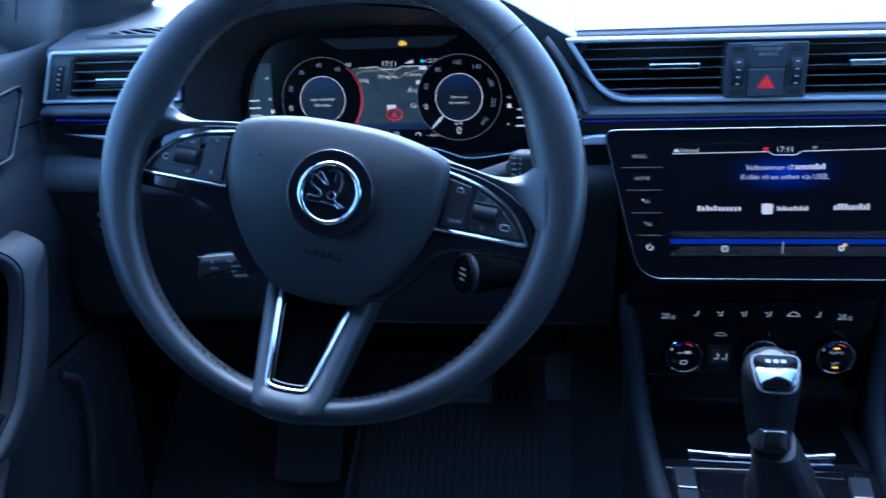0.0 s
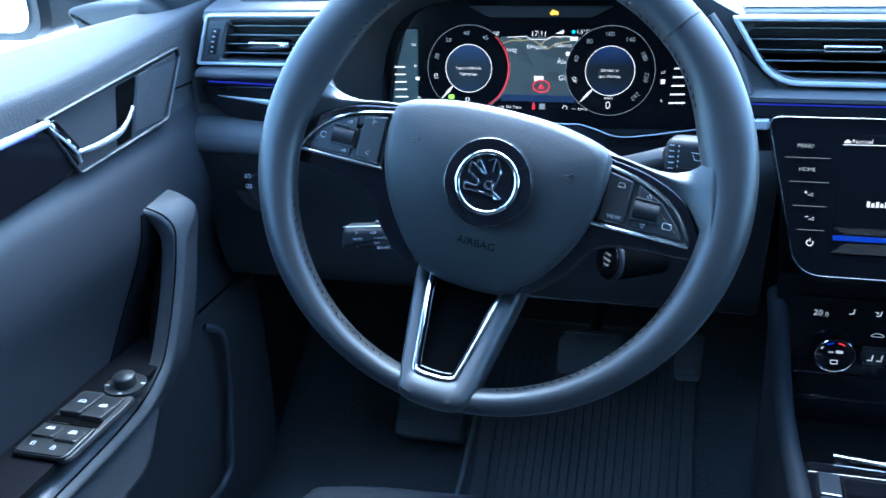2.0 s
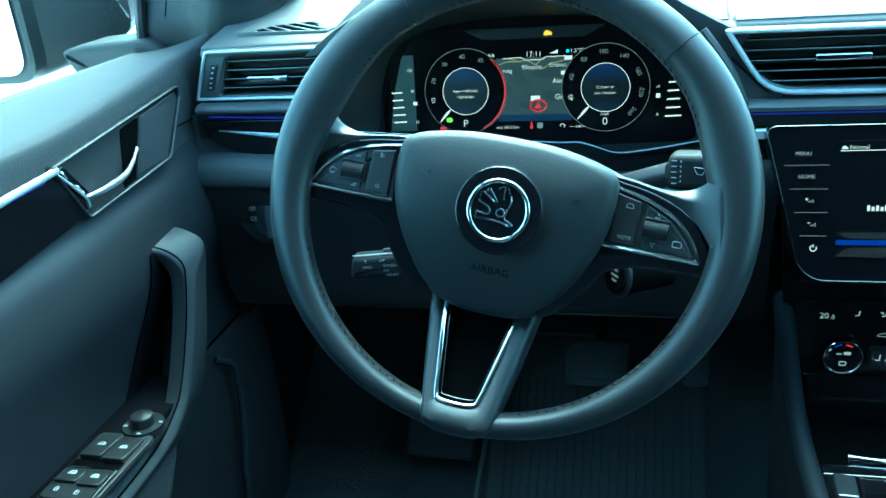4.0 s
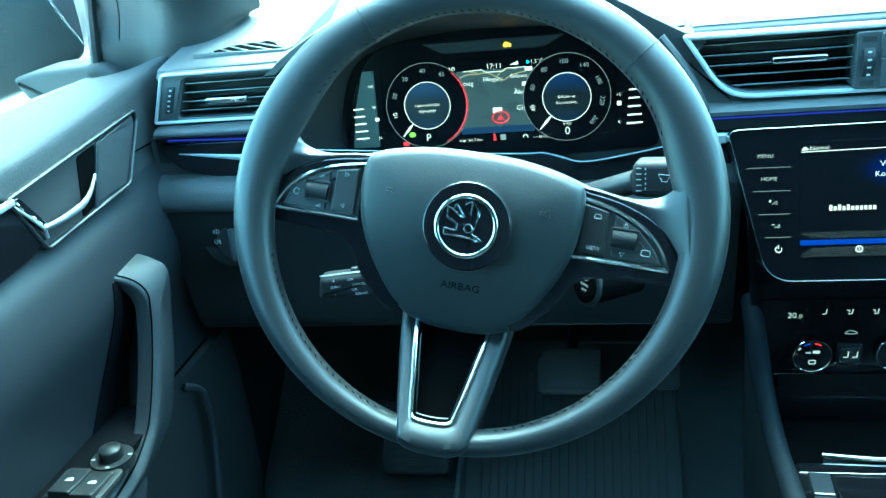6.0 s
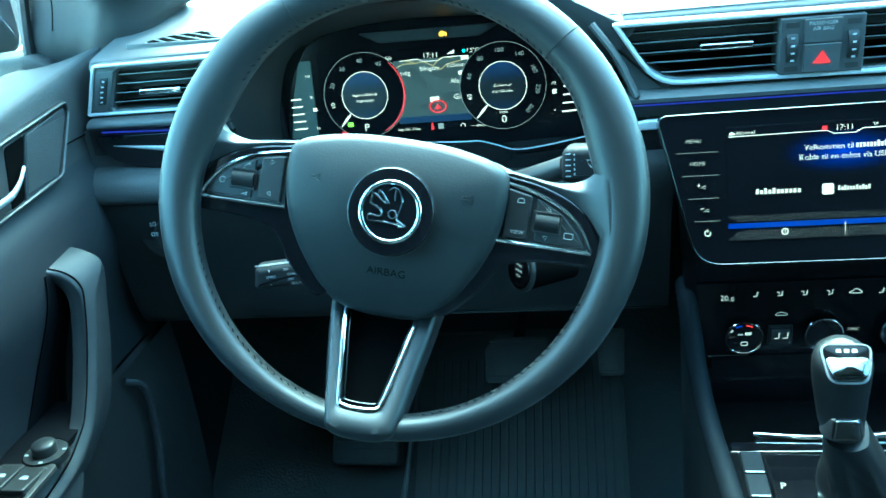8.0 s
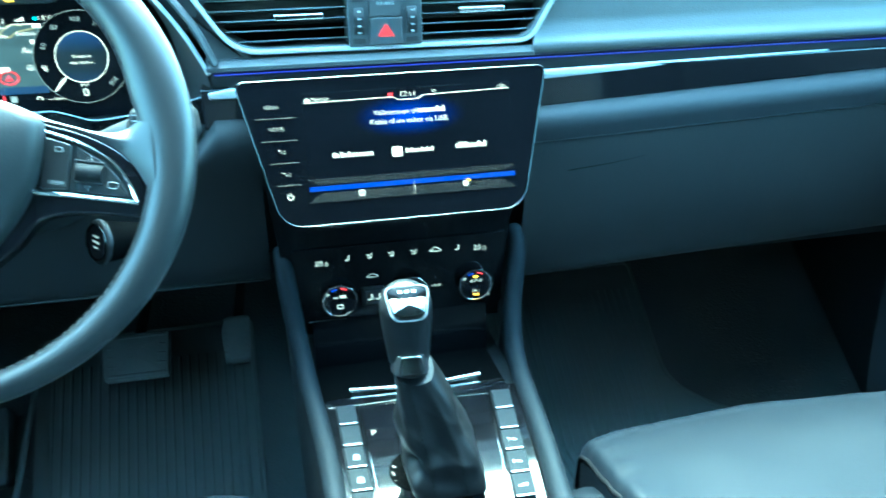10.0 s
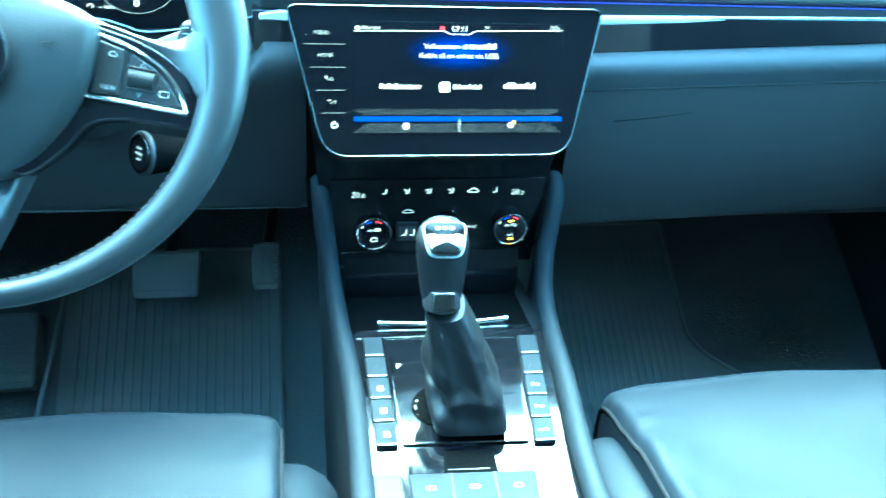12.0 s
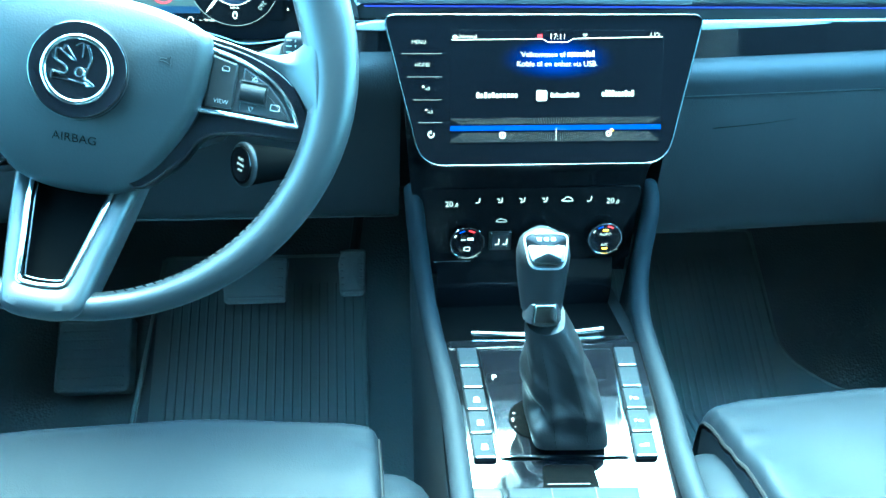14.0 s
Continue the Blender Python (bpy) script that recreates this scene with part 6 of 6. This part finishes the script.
def door(s, label):
    """A front door, closed; s: -1 driver's, 1 passenger's. Points as (along the car, up, in from the trim's face)."""
    x0 = XC + (s * 0.752 if s < 0 else 0.723)
    ahead = 0.060 if s > 0 else 0.0
    dr = thing("car_door", pose(x0, 0.60, 0.0), label, "door", "front doors")
    m = pose(-x0, -0.60, 0) @ Matrix(((0, 0, -s, x0), (1, 0, 0, 0), (0, 1, 0, 0), (0, 0, 0, 1)))

    def add(name, bm, mat, label="", smooth=True):
        bm.transform(m)
        return part(name, bm, mat, dr, label, smooth=smooth)

    # section of the trim: (up, in)
    sec = [(0.722, -0.122), (0.728, -0.118), (0.729, -0.095), (0.728, -0.058), (0.7250, -0.020), (0.7215, -0.0035), (0.7125, 0.0025), (0.68, 0.002), (0.640, 0.0), (0.606, 0.012), (0.550, 0.012), (0.47, -0.012), (0.40, -0.020), (0.30, -0.015), (0.12, -0.02), (0.06, -0.05)]

    fine = spline(sec, 8, False)

    def skin(u, v):
        k = v * (len(fine) - 1)
        i = min(int(k), len(fine) - 2)
        up, inn = fine[i].lerp(fine[i + 1], k - i)
        y = u
        rise = 0.030 * max(0, (y - 0.70) / 0.30) ** 1.3 * max(0, min(1, (up - 0.55) / 0.15)) * max(0, min(1, (inn + 0.118) / 0.118)) ** 2
        return (y, up + rise, inn)

    # soft upper trim with a short crease ahead of the handle, hard lower trim
    low, seam = 12 / 15, 8 / 15
    add("trim_panel", sheet(lambda u, v: skin(0.14 + 0.88 * u, seam + (low - seam) * v), 46, 40, 0.012), TRIM, "dark soft door trim")
    add("shelf_panel", sheet(lambda u, v: skin(0.14 + 0.88 * u, seam * v), 36, 40, 0.012), PILLAR, "dark soft door shelf")
    # near-black line drawn for the shade in the crease
    add("trim_crease", tube([(0.878, 0.6733, 0.0022), (0.900, 0.6726, 0.0022), (0.935, 0.6718, 0.0022)], 0.0009, 6), VOID)
    add("lower_panel", sheet(lambda u, v: skin(0.14 + 0.88 * u, low + 0.003 + (0.997 - low) * v), 30, 12, 0.012), HARD, "dark hard lower trim")
    # handle recess with ribbed plate and chrome lever
    out = rounded([(0.706, 0.639), (0.857, 0.648), (0.899, 0.706), (0.896, 0.717), (0.672, 0.6985)], 0.006)
    add("handle_surround", hollow(out, inset(out, 0.0030), -0.004, 0.0105, 0.0012), HARD)
    add("handle_bowl", slab(inset(out, 0.0026), -0.006, 0.0055, 0.0008), HARD, "dark handle recess")
    # flat near-black patch paints the shaded side of the bowl
    add("bowl_shade", slab(rounded([(0.770, 0.645), (0.792, 0.648), (0.817, 0.703), (0.784, 0.700)], 0.004), 0.0, 0.0065, 0.0005), VOID)
    rib = [(0.790, 0.646), (0.849, 0.650), (0.891, 0.704), (0.889, 0.711), (0.817, 0.703)]
    add("ribbed_plate", slab(rounded(rib, 0.003), 0.0, 0.0085, 0.001), TRIM, "finely ribbed grey plate")
    for k in range(27):
        z = 0.653 + 0.0019 * k
        y0, y1 = 0.796 + 0.023 * (z - 0.653) / 0.05, 0.850 + 0.037 * min(1, (z - 0.653) / 0.048)
        add("rib", box(y0, y1, z - 0.0005, z + 0.0005, 0.0085, 0.0092), SWITCH, smooth=False)
    lever = spline([(0.710, 0.659, 0.009), (0.730, 0.659, 0.013), (0.752, 0.660, 0.014), (0.768, 0.662, 0.014), (0.784, 0.669, 0.013), (0.799, 0.677, 0.010)], 6, False)
    add("door_lever", tube(lever, [0.0022 + 0.0012 * math.sin(math.pi * min(1, k / 24)) for k in range(len(lever))], 12, flat=0.8), LEVER, "satin silver door lever")
    add("lock_buttons", slab(rounded([(0.677, 0.6950), (0.690, 0.6945), (0.716, 0.6610), (0.706, 0.6570)], 0.003), 0.002, 0.0085, 0.001), GLOSS, "gloss black lock buttons")
    # chrome slivers added as highlights on the lock buttons
    for a, b in (((0.684, 0.6915), (0.690, 0.6835)), ((0.699, 0.6740), (0.707, 0.6640))):
        add("lock_glint", tube([(a[0], a[1], 0.0088), (b[0], b[1], 0.0088)], 0.0010, 6), CHROME)
    add("decor_edge", tube([(0.673, 0.6965, 0.0085), (0.692, 0.6770, 0.0095), (0.7105, 0.6570, 0.0085), (0.712, 0.6490, 0.0075)], 0.0014, 8), SATIN, "silver edge of the decor panel")
    # decor strips behind the handle
    add("decor_panel", slab(rounded([(0.16, 0.672), (0.671, 0.6950), (0.708, 0.6575), (0.7115, 0.648), (0.690, 0.6410), (0.58, 0.6330), (0.16, 0.602)], [0.006, 0.003, 0.003, 0.006, 0.01, 0.02, 0.006]), -0.004, 0.0085, 0.003), GLOSS, "gloss black decor panel")
    add("silver_strip", tube([(0.16 + 0.52 * k / 12, 0.6785 + 0.0155 * k / 12, 0.009) for k in range(13)], [0.0068 - 0.0035 * k / 12 for k in range(13)], 12, flat=0.7, up=(0, 0, 1)), SATIN, "silver trim strip")
    add("ambient_light_strip", box(0.16, 0.66, 0.689, 0.6905, 0.006, 0.0105), AMBIENT, "thin blue light strip", False)
    # pull handle, armrest, switches
    # the lip on the hollow side, the ridge, and the front edge of the inner face, from the root down to the armrest
    back = [(0.50, 0.405), (0.30, 0.403)]
    lip = spline([(0.7743, 0.5812, 0.010), (0.7841, 0.5701, 0.026), (0.7855, 0.5566, 0.037), (0.7825, 0.5402, 0.040), (0.7675, 0.5013, 0.040), (0.7388, 0.4524, 0.040), (0.7150, 0.4315, 0.040), (0.6585, 0.4154, 0.040)] + [(y, z + 0.008, 0.040) for y, z in back], 6, False)
    ridge = spline([(0.8301, 0.5835, 0.008), (0.8230, 0.5805, 0.032), (0.8211, 0.5671, 0.047), (0.7948, 0.5408, 0.047), (0.7741, 0.4973, 0.047), (0.7476, 0.4503, 0.047), (0.7204, 0.4238, 0.047), (0.6682, 0.4076, 0.047)] + [(y, z, 0.047) for y, z in back], 6, False)
    front = spline([(0.834, 0.578, 0.006), (0.830, 0.574, 0.028), (0.8302, 0.5602, 0.042), (0.8327, 0.5143, 0.034), (0.8154, 0.4657, 0.034), (0.7902, 0.4220, 0.034), (0.7629, 0.4049, 0.034), (0.6991, 0.3863, 0.034)] + [(y, z - 0.018, 0.034) for y, z in back], 6, False)
    loops = []
    for p, q, r in zip(lip, ridge, front):
        corners = [p, q, r, Vector((r.x, r.y, r.z - 0.022)), Vector((p.x - 0.001, p.y - 0.005, p.z - 0.016)), Vector((p.x - 0.001, p.y - 0.0045, p.z - 0.004))]
        ring = []
        for k, c in enumerate(corners):
            before, after = corners[k - 1] - c, corners[(k + 1) % 6] - c
            a = before * min(0.4, 0.0032 / max(before.length, 1e-6))
            b = after * min(0.4, 0.0032 / max(after.length, 1e-6))
            ring += [c + a, c + (a + b) * 0.28, c + b]
        loops.append(ring)
    add("pull_handle", rings(bmesh.new(), loops), PULL, "padded pull handle")
    add("pull_seam", tube([p.lerp(q, 0.10) + Vector((0, 0.0004, 0.0004)) for p, q in zip(lip, ridge)][2:], 0.0008, 6), VOID, "dark piping along the pull handle")
    # near-black sheet on the trim stands in for the shade behind the handle
    add("grip_shade", sheet(lambda u, v: Vector(skin((0.772 - 0.012 * v - 0.045 * v * v) * (1 - u) + (0.822 - 0.030 * v) * u, (9.62 + 2.08 * v) / 15)) + Vector((0, 0, 0.0007)), 12, 16, 0.0012), LID, "dark sheet for the shade behind the pull handle")
    add("armrest", slab(rounded([(0.20, 0.30), (0.68, 0.34), (0.72, 0.395), (0.70, 0.420), (0.20, 0.412)], 0.02), -0.02, 0.040, 0.012), SOFT, "padded armrest")
    plate = add("switch_plate", sheet(lambda u, v: (0.36 + 0.415 * u, 0.437 - 0.004 * u, -0.022 + 0.058 * v), 8, 4, 0.006), LID, "dark window switch plate")
    if s < 0:
        def flat(name, bm, y, c, up, mat, label=""):
            """A piece drawn in x (into the cabin) and y (along the car), laid on the plate at height up."""
            bm.transform(Matrix(((0, 1, 0, y), (0, 0, 1, up), (1, 0, 0, c), (0, 0, 0, 1))))
            return add(name, bm, mat, label)

        def rocker(y, c, w, h):
            """A window switch with a raised, scooped rear end."""
            bm = slab(rounded([(-w, -h), (w, -h), (w, h), (-w, h)], 0.003), -0.004, 0.0042, 0.0016)
            for v in bm.verts:
                if v.co.z > 0:
                    v.co.z += 0.0030 * max(0.0, -v.co.y / h) ** 2 - 0.0012 * max(0.0, v.co.y / h)
            flat("window_switch", bm, y, c, 0.437, WHEEL_KEY, "dark window switch")
            pane = rounded([(-0.0044, -0.0024), (0.0044, -0.0024), (0.0030, 0.0024), (-0.0022, 0.0024)], 0.0008, 3)
            flat("window_symbol", hollow(pane, inset(pane, 0.0010), 0.0, 0.0003, 0.0001), y + 0.001, c, 0.4418, PRINT)
            flat("window_symbol", slab([Vector((-0.003, -0.0014)), Vector((0.003, -0.0014)), Vector((0.0026, 0.0002)), Vector((-0.0026, 0.0002))], 0, 0.0003, 0.0001), y + 0.001, c, 0.4418, PRINT)

        shell = rounded([(-0.027, -0.0455), (0.027, -0.0455), (0.030, 0.052), (-0.027, 0.052)], 0.006)
        flat("switch_bed", slab(shell, -0.004, 0.0006, 0.0006), 0.614, 0.0195, 0.4375, HARD)
        rear_half = rounded([(-0.0265, -0.0240), (0.0265, -0.0240), (0.0265, 0.0210), (-0.0265, 0.0210)], [0.009, 0.009, 0.003, 0.003])
        flat("rear_switch_panel", slab(rear_half, 0.0, 0.0030, 0.0012), 0.5905, 0.0185, 0.4378, WHEEL_KEY)
        # groove drawn by its shade, a near-black line on the panel
        flat("panel_groove", tube([(p.x, p.y, 0.0031) for p in inset(rear_half, 0.0016)], 0.0005, 5, True), 0.5905, 0.0185, 0.4378, VOID)
        for y, c in ((0.6435, 0.0082), (0.6405, 0.0322), (0.6010, 0.0065), (0.5985, 0.0305)):
            rocker(y, c, 0.0112, 0.0190 if y > 0.62 else 0.0125)
        # shade between the switches, laid on as a near-black plate
        flat("switch_well", slab(rounded([(-0.025, -0.0055), (0.025, -0.0055), (0.025, 0.0055), (-0.025, 0.0055)], 0.002), 0, 0.0012, 0.0003), 0.6185, 0.0190, 0.4378, VOID)
        for y, c in ((0.5800, 0.0048), (0.5775, 0.0262)):
            lock = rounded([(-0.0021, -0.0022), (0.0021, -0.0022), (0.0021, 0.0012), (-0.0021, 0.0012)], 0.0005, 3)
            flat("lock_symbol", hollow(lock, inset(lock, 0.0009), 0.0, 0.0003, 0.0001), y, c, 0.4409, PRINT)
            flat("lock_symbol", tube([(0.0014 * math.cos(q), 0.0012 + 0.0018 * math.sin(q), 0.0002) for q in (math.pi * k / 8 for k in range(9))], 0.0004, 4), y, c, 0.4409, PRINT)
        dy, dc = 0.681, 0.0290
        flat("mirror_dial_base", slab(circle(0.0205, 36), -0.004, 0.0026, 0.0015), dy, dc, 0.4372, WHEEL_KEY)
        flat("mirror_dial_ring", tube([(p.x, p.y, 0.0024) for p in circle(0.0200, 36)], 0.0006, 5, True), dy, dc, 0.4372, VOID)
        flat("mirror_dial", slab(circle(0.0110, 28), 0.0, 0.0125, 0.0030, 0.0015), dy, dc, 0.4378, WHEEL_KEY, "round mirror adjuster knob")
        for deg in (15, 95, 200, 285):
            q = radians(deg)
            flat("dial_mark", slab(rounded([(-0.0020, -0.0012), (0.0020, -0.0012), (0.0020, 0.0012), (-0.0020, 0.0012)], 0.0006, 2), 0, 0.0003, 0.0001), dy + 0.0168 * math.sin(q), dc + 0.0168 * math.cos(q), 0.4400, PRINT)
        flat("pin_grommet", tube([(p.x, p.y, 0.0) for p in circle(0.0058, 20)], 0.0016, 6, True), 0.963, -0.0660, 0.7288, DARK)
        flat("lock_pin", slab(circle(0.0036, 16), -0.004, 0.0030, 0.001), 0.963, -0.0660, 0.7288, HARD, "black lock pin")
    # door pocket, speaker, window
    add("pocket_rim", tube(spline([(0.20, 0.20, 0.0), (0.60, 0.21, 0.005)] + [(y + ahead, z, c) for y, z, c in ((0.84, 0.19, 0.010), (0.872, 0.25, 0.012), (0.890, 0.30, 0.011), (0.897, 0.35, 0.010), (0.893, 0.378, 0.008), (0.880, 0.390, -0.004))], 6, False), 0.0046, 8), TRIM)
    add("hinge_end", box(0.985, 1.005, 0.10, 0.70, -0.14, -0.02, 0.004), DARK)
    add("window_seal", tube([(0.14, 0.728, -0.122), (0.60, 0.728, -0.122), (1.08, 0.722, -0.120)], 0.006, 6), DARK)
    pane = add("window_pane", sheet(lambda u, v: (0.14 + (0.94 - 0.46 * v) * u, 0.715 + 0.475 * v, -0.124 + 0.075 * v), 4, 4, 0.004), SIDE_GLASS)
    pane.visible_shadow = False
    add("seal_post", tube([(1.040, 0.700, -0.114), (1.050, 0.76, -0.114), (1.064, 0.82, -0.112), (1.02, 0.92, -0.092), (0.97, 0.98, -0.078)], 0.007, 8), DARK)
    add("window_frame", tube([(0.97, 0.98, -0.078), (0.66, 1.16, -0.05), (0.10, 1.18, -0.03)], 0.012, 8), DARK)
    return dr


door(-1, "dark driver's door with chrome lever, pull handle and window switches")
door(1, "dark passenger door with pull handle and gloss decor")


def wing_mirror(s, label):
    w = thing("wing_mirror", pose(XC + s * 1.162, 1.12, 0.760), label, "wing mirror", "wing mirrors")
    shell = []
    for y, x0, x1, z0, z1, r in ((0.125, -0.12, 0.05, -0.01, 0.045, 0.025), (0.115, -0.17, 0.085, -0.025, 0.065, 0.035), (0.090, -0.200, 0.105, -0.032, 0.078, 0.04), (0.060, -0.202, 0.115, -0.040, 0.085, 0.04), (0.030, -0.160, 0.120, -0.062, 0.088, 0.04), (0.0, -0.098, 0.122, -0.080, 0.090, 0.04), (-0.018, -0.092, 0.120, -0.080, 0.089, 0.035), (-0.020, -0.086, 0.114, -0.074, 0.083, 0.035)):
        shell.append([(s * p.x, y, p.y) for p in rounded([(x0, z0), (x1, z0), (x1, z1), (x0, z1)], r, 6)])
    part("housing", rings(bmesh.new(), shell), HOUSING, w, "grey mirror housing")
    q = rounded([(-0.080, -0.068), (0.108, -0.068), (0.108, 0.077), (-0.080, 0.077)], 0.03, 6)
    part("mirror_glass", rings(bmesh.new(), [[(s * p.x, y, p.y) for p in q] for y in (-0.019, -0.024)]), MIRROR, w, "mirror glass")
    foot = [Vector(p) for p in ((0.166, -0.032), (0.200, -0.024), (0.305, -0.016), (0.330, -0.030), (0.330, -0.110), (0.250, -0.110), (0.186, -0.062))]
    bm = slab(rounded(foot, 0.010, 4), -0.030, 0.038, 0.010, steps=4)
    bm.transform(Matrix(((-s, 0, 0, 0), (0, 0, -1, -0.025), (0, 1, 0, 0), (0, 0, 0, 1))))
    for v in bm.verts:
        v.co.y -= 0.16 * max(0.0, -s * v.co.x - 0.15)
    part("foot", bm, PILLAR, w, "dark mirror foot on the door corner")
    return w


wing_mirror(-1, "grey wing mirror outside the driver's window")
wing_mirror(1, "grey wing mirror outside the passenger's window")
